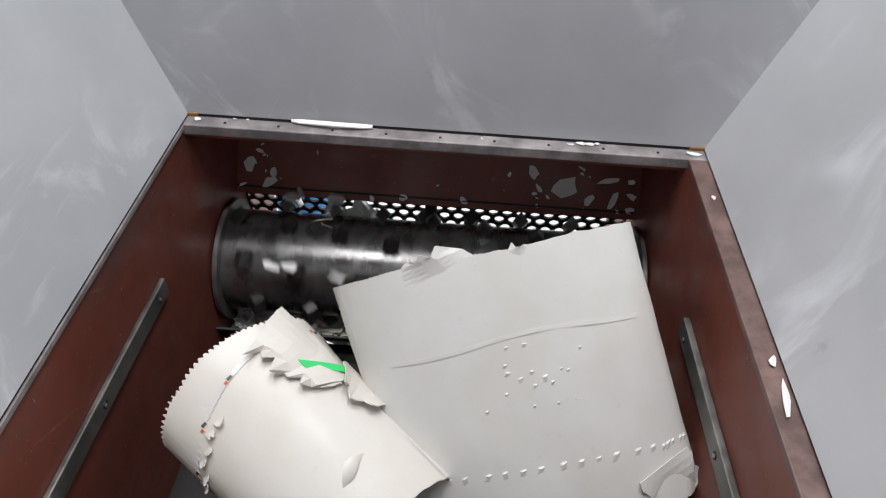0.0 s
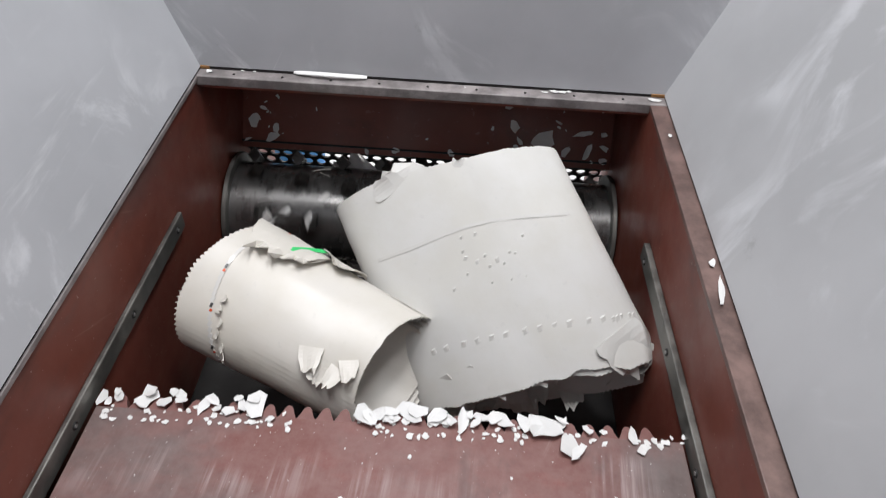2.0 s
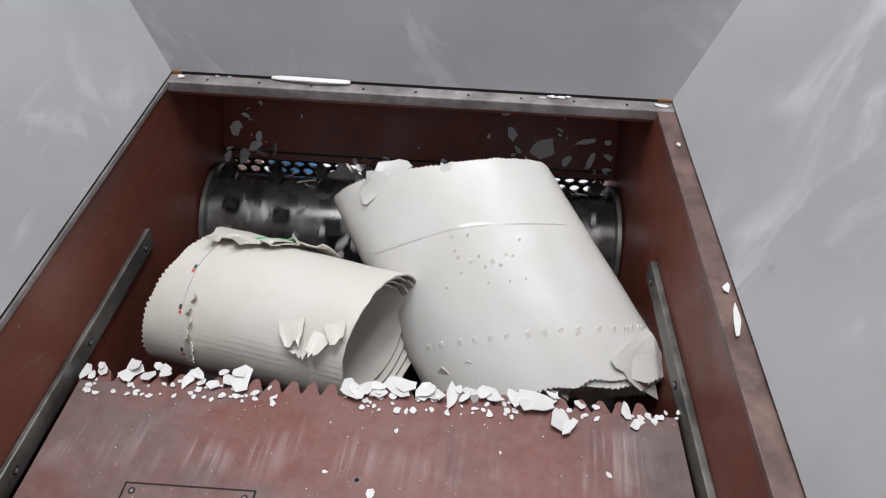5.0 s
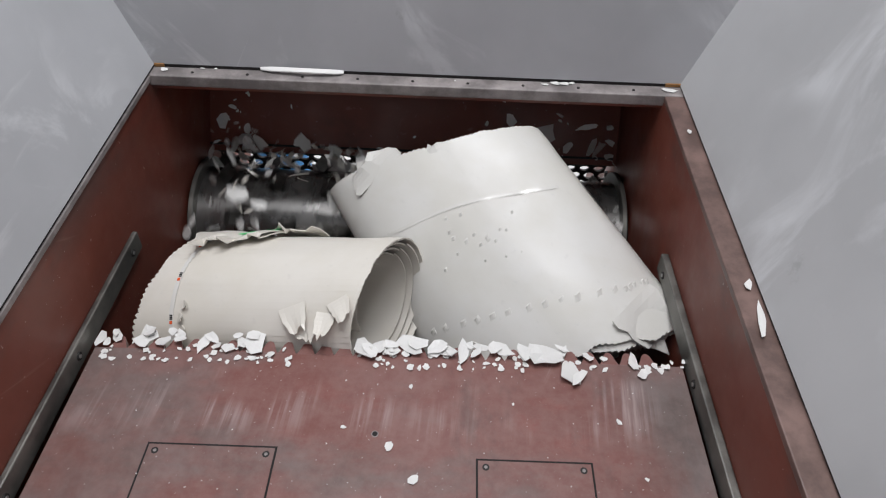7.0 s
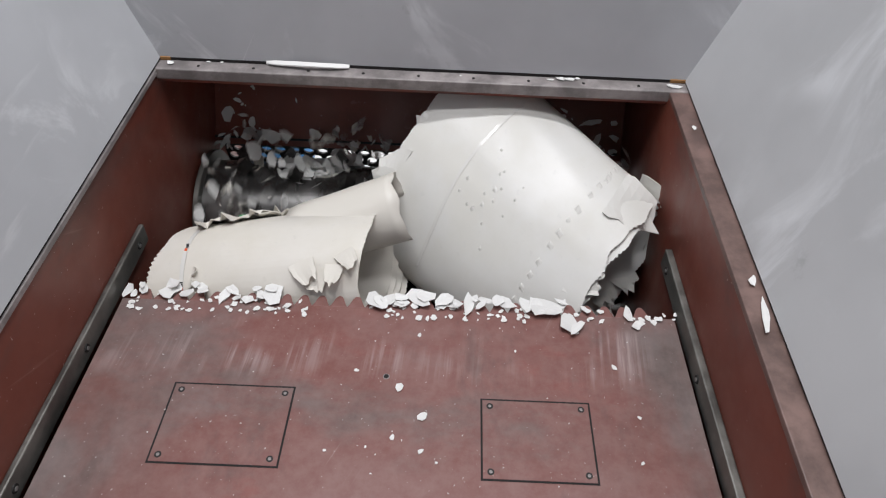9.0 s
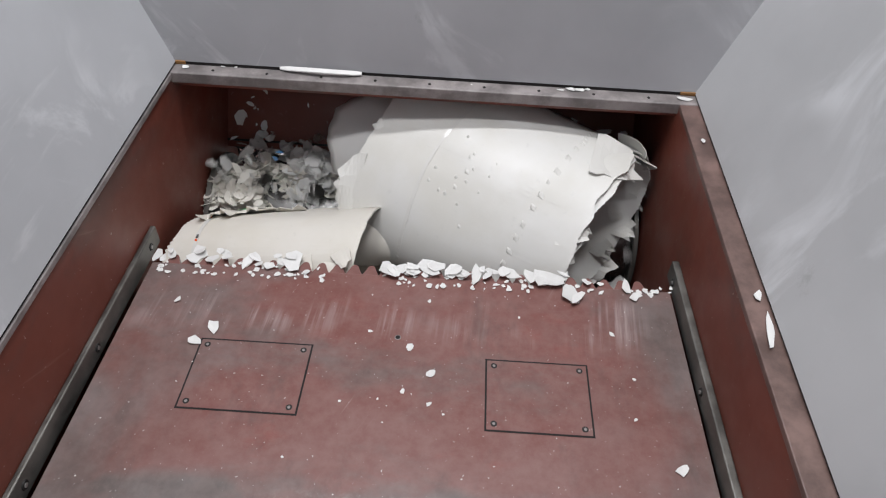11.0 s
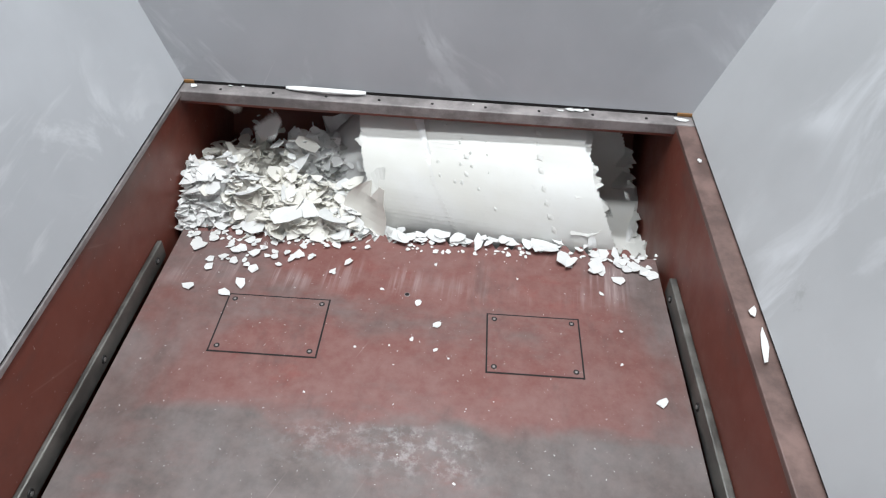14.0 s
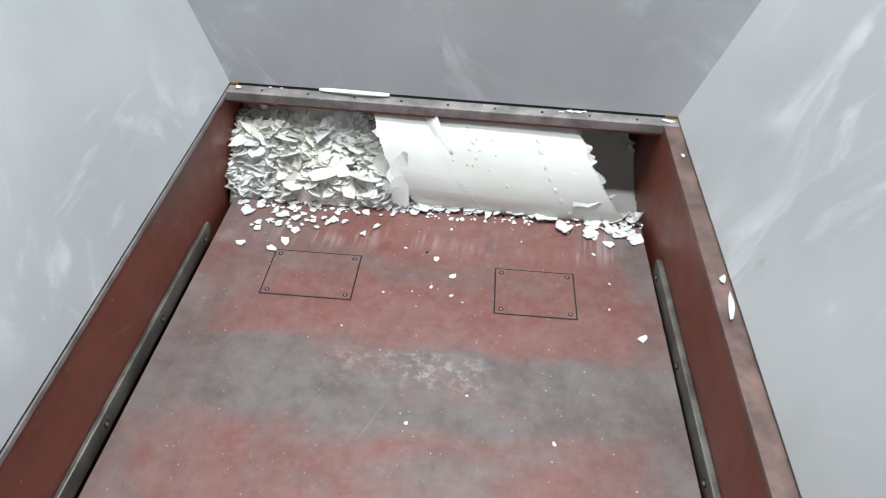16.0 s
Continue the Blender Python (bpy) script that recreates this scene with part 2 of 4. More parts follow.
def disc(radius, height, n=16, rim=0.0):
    """A short cylinder along z with its top at z = height."""
    bm = bmesh.new()
    bmesh.ops.create_cone(bm, cap_ends=True, segments=n, radius1=radius, radius2=radius - rim, depth=height, matrix=Matrix.Translation((0, 0, height / 2)))
    return bm


def thing(name, label, category, group="", kind="", m=None):
    ob = new(name)
    ob.empty_display_size = 0.05
    if m is not None:
        ob.matrix_basis = m
    return tagged(ob, label, category, group, kind)


# ---- hopper: four sheet walls rising from the rim, the front one added unseen ----
XL, XR = -0.62, 0.62          # rim, outer edges
IL, IR = -0.619, 0.575        # chamber, inner faces
CF = -2.66                    # front end of the machine body
YF = -1.98                    # front of the chamber
TA, TL, TR, HH = 0.10, 0.375, 0.38, 1.6  # lean of the back and side walls, height


def hopper():
    b0, b1 = Vector((XL, 0, 0.004)), Vector((XR, 0, 0.004))
    t0, t1 = Vector((XL - TL * HH, TA * HH, HH)), Vector((XR + TR * HH, TA * HH, HH))
    f0, f1 = Vector((XL, YF, 0.004)), Vector((XR, YF, 0.004))
    g0, g1 = Vector((XL - TL * HH, YF - 0.1, HH)), Vector((XR + TR * HH, YF - 0.1, HH))
    for name, pts, mat, label in (
            ("wall_back", (b1, b0, t0, t1), GREY_BACK, "grey painted sheet steel hopper back wall, scuffed and dusty"),
            ("wall_left", (b0, f0, g0, t0), GREY_LEFT, "light grey painted hopper side wall with dust smears"),
            ("wall_right", (f1, b1, t1, g1), GREY_RIGHT, "light grey painted hopper side wall with pale scuffs"),
            # added behind the camera to keep front light off the ram and walls
            ("wall_front", (f0, f1, g1, g0), GREY_BACK, "unseen grey front wall, added to block light from the front")):
        ob = part(name, slab(pts, -0.006), mat)
        tagged(ob, label, "hopper wall", kind="structure")


hopper()

# ---- shop floor round the machine ----
g = part("ground", slab([(-30, -30, -1.75), (30, -30, -1.75), (30, 30, -1.75), (-30, 30, -1.75)], -0.1), CONCRETE)
tagged(g, "pale grey concrete workshop floor under the machine", "floor", kind="structure")

# ---- shredding chamber ----
BACK_TOP, BACK_LOW = (0.43, -0.03), (0.187, -0.39)   # y, z of the sloping back plate
RY, RZ, RR = 0.045, -0.53, 0.150                     # rotor axis and drum radius


def chamber():
    c = thing("shredding_chamber", "oxide-red painted steel chamber with a worn grey rim", "machine chamber")
    for x0, x1 in ((IL - 0.03, IL), (IR, IR + 0.03)):
        part("side_plate", box(x0, x1, CF, 0.5, -0.85, -0.004), RED, c)
    part("front_plate", box(IL, IR, CF, CF + 0.02, -0.85, -0.03), RED, c)
    part("cover_plate", box(IL, IR, CF, YF, -0.028, -0.006), RED, c)
    for x in (IL - 0.02, IR - 0.06):
        for y in (CF + 0.03, -0.95, 0.38):
            part("leg", box(x, x + 0.08, y, y + 0.08, -1.75, -0.851, bevel=0.004), DARK, c)
    (y0, z0), (y1, z1) = BACK_TOP, BACK_LOW
    part("back_plate", slab([(IL, y1, z1), (IR, y1, z1), (IR, y0, z0), (IL, y0, z0)], -0.02), RED, c)
    part("rim_bar", box(XL, XR, -0.045, 0.0, -0.028, 0.0, bevel=0.003), RIM, c, "worn grey steel rim bar with small bolt holes")
    part("bar_lining", box(IL, IR, -0.040, 0.45, -0.036, -0.029), RED, c)
    part("back_cover", box(XL, XR, 0.012, 0.5, -0.028, -0.004), RED, c)
    part("rim_flange", box(IR - 0.002, XR, YF, -0.0455, -0.014, -0.001, bevel=0.002), FLANGE, c, "worn brown-grey steel flange on the side plate")
    part("rim_flange", box(XL, IL + 0.006, YF, -0.0455, -0.014, -0.001, bevel=0.002), RIM, c)
    part("floor_plate", box(IL, IR, CF + 0.02, -0.10, -0.76, -0.72), DARK, c)
    for i in range(9):
        part("bolt_hole", disc(0.0035, 0.0015, 10), BLACK, c, m=pose(-0.52 + i * 0.128, -0.027, 0.0))
    part("seam", box(XL, XR, -0.0065, 0.006, -0.004, 0.0075), BLACK, c, "dark gap under the hopper wall")
    part("sealant", box(XL + 0.006, XL + 0.03, -0.009, -0.002, 0.001, 0.009, bevel=0.001), ORANGE, c, "orange sealant bead in the corner")
    part("sealant", box(XR - 0.04, XR - 0.004, -0.009, -0.002, 0.001, 0.009, bevel=0.001), ORANGE, c)
    part("seam", box(XL - 0.004, XL + 0.003, YF, -0.004, -0.002, 0.004), BLACK, c)
    part("seam", box(XR - 0.003, XR + 0.004, YF, -0.004, -0.002, 0.004), BLACK, c)
    return c


chamber()

SLOPE, SKEW = -0.0329, 0.0119
ZM, ZR = -0.2616, -0.2424


def rail(x0, x1, y0, side):
    """A flat guide bar bolted to the side plate above the ram."""
    r = thing("guide_rail", "grey steel guide bar bolted along the red side plate", "guide rail", "rails over the ram",
              m=pose(0, y0, ZR + SLOPE * y0 + SKEW * (x0 + x1) / 2, math.degrees(math.atan(SLOPE))))
    ln = y0 - YF - 0.02
    bm = box(x0, x1, -ln, 0, -0.030, 0.018, bevel=0.003)
    part("bar", bm, RAIL, r)
    for i in range(7):
        y = -0.045 - i * 0.285
        x = x1 if side < 0 else x0
        m = Matrix.Translation((x, y, -0.006)) @ pose(0, 0, 0, 0, 90 if side < 0 else -90, 0)
        part("bolt", disc(0.009, 0.002, 14, 0.001), DARK, r, m=m)
        part("bolt", disc(0.0045, 0.0035, 6), KNIFE, r, m=m)
    return r


rail(IL, IL + 0.012, -0.334, -1)
rail(IR - 0.016, IR, -0.350, 1)


# ---- ram ----
RXL, RXR = -0.595, 0.553
PITCH = 0.037
HATCH = ((-0.4166, 0.2204, -0.2056, -0.3638), (0.154, 0.1948, -0.215, -0.3705))
RAMPOSE = [(0, -0.986), (1, -0.935), (1.5, -0.911), (2, -0.893), (2.5, -0.877), (3, -0.857), (3.5, -0.833), (4, -0.806), (4.5, -0.777), (7, -0.63),
           (7.5, -0.606), (8, -0.577), (8.5, -0.55), (9, -0.522), (11.5, -0.385), (12, -0.357), (12.5, -0.33), (13, -0.302), (13.5, -0.277),
           (14, -0.25), (14.5, -0.226), (15, -0.199), (15.5, -0.18), (16, -0.18)]


def ram_matrix(r):
    return pose(0, r, ZM + SLOPE * r, math.degrees(math.atan(SLOPE)), -math.degrees(math.atan(SKEW)))


def ram_at(t):
    ts, rs = zip(*RAMPOSE)
    return float(np.interp(t, ts, rs))


def tooth_mesh():
    prof = [(-0.0185, 0.0), (-0.0165, 0.003), (-0.012, 0.012), (-0.0085, 0.022), (-0.0045, 0.0275), (0, 0.029), (0.0045, 0.0275), (0.0085, 0.022), (0.012, 0.012), (0.0165, 0.003), (0.0185, 0.0)]
    bm = slab([(x, y, -0.001) for x, y in prof[::-1]], 0.022)
    bmesh.ops.recalc_face_normals(bm, faces=bm.faces)
    return bm


def ram():
    r = thing("ram", "worn oxide-red ram plate with a saw-toothed front edge", "ram", m=ram_matrix(RAMPOSE[0][1]))
    part("plate", box(RXL, RXR, -1.55, 0, -0.024, 0, bevel=0.002), RAM, r)
    part("body", box(RXL + 0.004, RXR - 0.004, -1.53, -0.03, -0.42, -0.026), RED, r)
    n = int((RXR - RXL - 0.04) / PITCH)
    first = None
    for i in range(n):
        x = RXL + 0.026 + PITCH * (i + 0.5)
        if first is None:
            first = part("tooth", tooth_mesh(), RAM, r, m=pose(x, -0.0005, 0))
        else:
            ob = new("tooth", first.data)
            ob.parent, ob.matrix_basis = r, pose(x, -0.0005, 0)
    for x, w, y0, y1 in HATCH:
        part("gap", box(x - 0.0030, x + w + 0.0030, y1 - 0.0030, y0 + 0.0030, -0.001, 0.0006), BLACK, r)
        h = part("hatch_cover", box(x + 0.0005, x + w - 0.0005, y1 + 0.0005, y0 - 0.0005, 0.0, 0.0013, bevel=0.0004), RAM, r, "screwed-down red steel cover")
        for sx in (x + 0.014, x + w - 0.014):
            for sy in (y0 - 0.013, y1 + 0.013):
                part("screw", disc(0.0062, 0.0006, 14), DARK, h, m=pose(sx, sy, 0.0013))
                part("screw", disc(0.0032, 0.0007, 6), RIM, h, m=pose(sx, sy, 0.0017))
    part("bolt_hole", disc(0.0065, 0.0006, 14), RIM, r, m=pose(-0.0274, -0.1711, 0))
    part("bolt_hole", disc(0.0048, 0.001, 14), BLACK, r, m=pose(-0.0274, -0.1711, 0))
    return r


RAMTHING = ram()


# ---- rotor and screen ----
def rotor():
    r = thing("rotor", "dark steel shredder rotor set with pointed knives", "rotor", m=pose(0, RY, RZ))
    bm = bmesh.new()
    bmesh.ops.create_cone(bm, cap_ends=True, segments=64, radius1=RR, radius2=RR, depth=IR - IL - 0.012, matrix=Matrix.Translation(((IL + IR) / 2, 0, 0)) @ Matrix.Rotation(radians(90), 4, "Y"))
    part("drum", bm, ROTOR, r)
    for x in (IL + 0.012, IR - 0.012):
        bm = bmesh.new()
        bmesh.ops.create_cone(bm, cap_ends=True, segments=64, radius1=0.180, radius2=0.180, depth=0.014, matrix=Matrix.Translation((x, 0, 0)) @ Matrix.Rotation(radians(90), 4, "Y"))
        bmesh.ops.bevel(bm, geom=[e for e in bm.edges if len({f for f in e.link_faces if len(f.verts) > 8})], offset=0.002, segments=1, affect="EDGES")
        part("end_disc", bm, RAIL, r)
    # a knife: a square block standing on one corner, in a holder
    bm = bmesh.new()
    s, h = 0.022, 0.046
    top = [bm.verts.new(v) for v in ((0, -0.012, h + 0.004), (-s, -0.012, h - 0.024), (s, -0.012, h - 0.024), (0, -0.012, h - 0.05))]
    bot = [bm.verts.new(v) for v in ((0, 0.030, h - 0.012), (-s, 0.030, h - 0.034), (s, 0.030, h - 0.034), (0, 0.030, h - 0.055))]
    for q in ((0, 1, 3, 2),):
        bm.faces.new([top[i] for i in q])
        bm.faces.new([bot[i] for i in q[::-1]])
    for a, b in ((0, 1), (1, 3), (3, 2), (2, 0)):
        bm.faces.new((top[b], top[a], bot[a], bot[b]))
    bmesh.ops.recalc_face_normals(bm, faces=bm.faces)
    knife = None
    n = 31
    for i in range(n):
        x = IL + 0.05 + (IR - IL - 0.10) * i / (n - 1)
        for k in range(2):
            m = pose(0, 0, 0, i * 47 + k * 180) @ Matrix.Translation((x, 0, RR))
            if knife is None:
                knife = part("knife", bm, TOOTH, r, m=m)
            else:
                ob = new("knife", knife.data)
                ob.parent, ob.matrix_basis = r, m
    return r


ROTORTHING = rotor()


def screen():
    """A curved perforated plate behind the rotor."""
    s = thing("perforated_screen", "dark steel screen with round holes that let daylight through", "screen", m=pose(0, RY, RZ))
    rad, hp = 0.222, 0.043
    bm = bmesh.new()
    nx = int((IR - IL) / hp)
    rows = 5
    for j in range(rows):
        for i in range(nx + 1):
            cx = IL + hp * (i + (0.5 if j % 2 else 0.0))
            ca = 42 - j * 10.0          # degrees above the horizontal, at the back
            ring_in, ring_out = [], []
            for k in range(12):
                a = math.tau * (k + 0.5) / 12
                ux, uy = math.cos(a), math.sin(a)
                q = 1 / max(abs(ux), abs(uy))
                for lst, fx, fy in ((ring_in, 0.0155 * ux, 0.0155 * uy), (ring_out, hp / 2 * ux * q, 0.01937 * uy * q)):
                    ang = radians(ca) + fy / rad
                    lst.append(bm.verts.new((min(max(cx + fx, IL), IR), math.cos(ang) * rad, math.sin(ang) * rad)))
            for k in range(12):
                l = (k + 1) % 12
                try:
                    bm.faces.new((ring_in[k], ring_in[l], ring_out[l], ring_out[k]))
                except ValueError:
                    pass
    bmesh.ops.remove_doubles(bm, verts=bm.verts, dist=0.0004)
    ob = part("holed_plate", bm, DARK, s)
    so = ob.modifiers.new("thick", "SOLIDIFY")
    so.thickness = 0.006
    bm = bmesh.new()
    prev = None
    for k in range(21):
        a = radians(-9 - k * 7.5)
        cur = [bm.verts.new((x, math.cos(a) * rad, math.sin(a) * rad)) for x in (IL, IR)]
        if prev:
            bm.faces.new((prev[0], prev[1], cur[1], cur[0]))
        prev = cur
    ob = part("lower_plate", bm, DARK, s)
    so = ob.modifiers.new("thick", "SOLIDIFY")
    so.thickness = 0.006
    part("beam", box(-0.055, -0.02, 0.17, 0.215, 0.05, 0.135, bevel=0.003), DARK, s)
    return s


screen()


def blue_drum():
    """A blue drum on the shop floor behind the screen."""
    bm = bmesh.new()
    prof = ((0.0, 0), (0.27, 0), (0.285, 0.015), (0.285, 0.28), (0.297, 0.295), (0.285, 0.31), (0.285, 0.58), (0.297, 0.595), (0.285, 0.61), (0.285, 0.86), (0.29, 0.88), (0.27, 0.875), (0.0, 0.86))
    vs = [bm.verts.new((r * 0.5, 0, z)) for r, z in prof]
    es = [bm.edges.new((vs[i], vs[i + 1])) for i in range(len(vs) - 1)]
    bmesh.ops.spin(bm, geom=vs + es, cent=(0, 0, 0), axis=(0, 0, 1), angle=math.tau, steps=32)
    bmesh.ops.remove_doubles(bm, verts=bm.verts, dist=0.0005)
    bmesh.ops.recalc_face_normals(bm, faces=bm.faces)
    ob = part("drum", bm, BLUE, smooth=True, m=pose(-0.80, 1.45, -1.75))
    tagged(ob, "slim blue painted steel drum standing on the workshop floor", "drum")


blue_drum()


# ---- rolled plastic sheets: long strips laid from one end ring to the other, hinged along their edges ----
@functools.lru_cache(maxsize=None)
def ellipse_table(aspect, n=720):
    a = np.linspace(0, math.tau, n + 1)
    p = np.stack([np.cos(a), aspect * np.sin(a)], 1)
    return a, np.concatenate([[0], np.cumsum(np.linalg.norm(np.diff(p, axis=0), axis=1))])


def ring_point(ring, per, s):
    """The point and the tangent at the arc length s of an end ring: centre x y z, yaw, pitch and roll of its plane, aspect."""
    cx, cy, cz, yaw, pitch, turn, aspect = (float(q) for q in ring)
    a, tab = ellipse_table(round(aspect, 4))
    k = per / tab[-1]
    ang = float(np.interp((s / k) % tab[-1], tab, a))
    m = pose(cx, cy, cz, 0, -pitch, yaw) @ pose(0, 0, 0, turn)
    p = m @ Vector((0, k * math.cos(ang), k * aspect * math.sin(ang)))
    return p, (m.to_3x3() @ Vector((0, -math.sin(ang), aspect * math.cos(ang)))).normalized()


def strip_pose(key, per, s):
    """The pose of the strip that starts at the arc length s; key: the two end rings and how far the sheet has run round."""
    p0, t0 = ring_point(key[:7], per, s + key[14] * per)
    p1, t1 = ring_point(key[7:14], per, s + key[14] * per)
    along = (p1 - p0).normalized()
    side = t0 + t1
    side = (side - along * side.dot(along)).normalized()
    out = side.cross(along)
    mid = (p0 + p1) / 2
    return Matrix(((side.x, along.x, out.x, mid.x), (side.y, along.y, out.y, mid.y), (side.z, along.z, out.z, mid.z), (0, 0, 0, 1)))


def strip_ends(keys, per, s, w):
    """Half the length of a strip, how its two ends slant across its width and how it twists from end to end, over all the keys."""
    half, lean0, lean1, twist = [], [], [], []
    for k in keys:
        q = s + k[15] * per
        (p0, t0), (p1, t1) = ring_point(k[1:8], per, q), ring_point(k[8:15], per, q)
        along = (p1 - p0).normalized()
        out = (t0 + t1).cross(along).normalized()
        twist.append((t1.dot(out) - t0.dot(out)) / 2)
        half.append((p1 - p0).length / 2)
        lean0.append((ring_point(k[1:8], per, q + w)[0] - ring_point(k[1:8], per, q - w)[0]).dot(along) / (2 * w))
        lean1.append((ring_point(k[8:15], per, q + w)[0] - ring_point(k[8:15], per, q - w)[0]).dot(along) / (2 * w))
    return tuple(float(np.mean(q)) for q in (half, lean0, lean1, twist))


def jag(u, seed, depth, saw):
    """Torn end of a sheet at the arc length u; saw: how regular its teeth are."""
    h = abs((u / 0.0127 % 1.0) - 0.5) * 2
    rag = 0.5 + 0.6 * noise.noise((u * 11, seed, 0)) + 0.22 * noise.noise((u * 26, seed, 2))
    return -depth * (saw * h + (1 - saw) * rag) + 0.02 * noise.noise((u * 3.1, seed + 4, 1))


def dimple(uu, v):
    """Gentle unevenness of the sheets."""
    return 0.004 * noise.noise((uu * 6, v * 6, 5)) + 0.0015 * noise.noise((uu * 19, v * 19, 8))


def lip(bm, uvs, corners):
    """A face on corners of its own, so that the sheet beside it keeps its smooth shading."""
    own = []
    for v in corners:
        own.append(bm.verts.new(v.co))
        uvs[own[-1]] = uvs[v]
    bm.faces.new(own)


def roll(name, label, per, n, layers, keys, mat, torn, saw, near, flat, notch=0.0, more=0.0):
    """near: the saw-torn end is the first one. flat: how much flatter a strip is than a round tube. notch: depth of a rip in the torn end, which runs on by more."""
    th = thing(name, label, "plastic roll")
    w, rad = per / n, per / math.tau * flat
    obs = []
    for i in range(n):
        bm = bmesh.new()
        nu, nv = 3, 14
        uvs = {}
        half, lean0, lean1, twist = strip_ends(keys, per, i * w, w)
        for l in range(layers):
            dr = -0.011 * l - 0.002 * noise.noise((i * 0.2, l, 3))
            grid = {}
            for a in range(nu + 1):
                u = (a / nu - 0.5) * (w * (1 - 0.011 * l / (per / math.tau)) + 0.0024)
                uu = i * w + u
                k = uu + 0.3 * l
                rip = notch * math.exp(-((uu / per - 0.03) / 0.014) ** 2) * (0.75 ** l)
                e1 = half + more + jag(k, l + 1, torn, saw) - rip + (0.016 * l * noise.noise((k * 5, 2, l)))
                e0 = -half + 0.013 * l + (0.006 * noise.noise((k * 3, 7 + l, 0)) if l else 0.010 * noise.noise((k * 5, 2, 0)) + 0.004 * noise.noise((k * 31, 3, 0)))
                if near:
                    e0, e1 = -e1, -e0
                e0, e1 = e0 + lean0 * u, e1 + lean1 * u
                for b in range(nv + 1):
                    v = e0 + (e1 - e0) * b / nv
                    for c, rr in ((0, rad + dr), (1, rad + dr - 0.0035)):
                        vert = bm.verts.new((math.sin(u / rad) * rr, v, math.cos(u / rad) * rr + dimple(uu, v) + twist * u * v / half - rad))
                        uvs[vert] = (uu, v)
                        grid[a, b, c] = vert
            for a in range(nu):
                for b in range(nv):
                    bm.faces.new((grid[a, b, 0], grid[a + 1, b, 0], grid[a + 1, b + 1, 0], grid[a, b + 1, 0]))
                    bm.faces.new((grid[a, b, 1], grid[a, b + 1, 1], grid[a + 1, b + 1, 1], grid[a + 1, b, 1]))
                for b in (0, nv):
                    lip(bm, uvs, (grid[a, b, 0], grid[a, b, 1], grid[a + 1, b, 1], grid[a + 1, b, 0])[::1 if b == 0 else -1])
            if l:
                # the layers are fused along the middle of the strip
                lip(bm, uvs, (last[1, 7, 1], last[2, 7, 1], grid[2, 7, 0], grid[1, 7, 0]))
            last = grid
        lay = bm.loops.layers.uv.new("sheet")
        for f in bm.faces:
            for lp in f.loops:
                lp[lay].uv = uvs[lp.vert]
        ob = part("strip", bm, mat, th, smooth=False)
        for f in ob.data.polygons:
            f.use_smooth = abs(f.normal.y) < 0.7
        ob.matrix_basis = strip_pose(keys[0][1:], per, i * w)
        obs.append((ob, i * w, half))
    return th, obs, per, keys, rad


# end rings of the two rolls: seconds, then centre, yaw, pitch, roll, aspect (and how far the sheet has run round)
ASTART = [
    (0, -0.373, -0.58, -0.234, -39.5, 17, 16, 0.684),
    (2, -0.437, -0.505, -0.293, -36.9, 15.4, 17.1, 0.688),
    (4, -0.463, -0.449, -0.314, -29.8, 12.8, 13.8, 0.771),
    (7, -0.48, -0.451, -0.331, -26.3, 13, 20.3, 0.776),
    (8, -0.508, -0.439, -0.332, -19.3, 14.3, 15, 0.923),
    (9, -0.524, -0.406, -0.369, -19.9, 16.6, 15.9, 0.971),
    (11.5, -0.586, -0.264, -0.448, -15.2, 4.7, 19.6, 0.998),
    (12.5, -0.586, -0.209, -0.473, -15.2, 4.7, 19.6, 0.998),
    (14, -0.586, -0.179, -0.533, -15.2, 4.7, 19.6, 0.798),
    (16, -0.586, -0.159, -0.573, -15.2, 4.7, 19.6, 0.699)]
AEND = [
    (0, -0.003, -0.825, -0.436, -44.4, 4.7, 16.4, 0.828, 0.063),
    (2, -0.012, -0.662, -0.412, -36.4, 19.4, 17.7, 0.938, 0.058),
    (4, -0.023, -0.585, -0.335, -29.4, 9.7, 12.5, 0.934, 0.054),
    (7, -0.029, -0.482, -0.276, -23.8, 11.8, 20.7, 0.928, 0.048),
    (8, -0.037, -0.422, -0.289, -17.2, 12.2, 14.6, 0.985, 0.034),
    (9, -0.053, -0.351, -0.313, -9.3, 9.8, 16.8, 0.916, 0.029),
    (11.5, -0.141, -0.259, -0.391, -8.2, 2.6, 19.9, 0.995, 0.025),
    (12.5, -0.141, -0.209, -0.411, -8.2, 2.6, 19.9, 0.995, 0.025),
    (14, -0.141, -0.179, -0.471, -8.2, 2.6, 19.9, 0.796, 0.025),
    (16, -0.141, -0.159, -0.511, -8.2, 2.6, 19.9, 0.697, 0.025)]
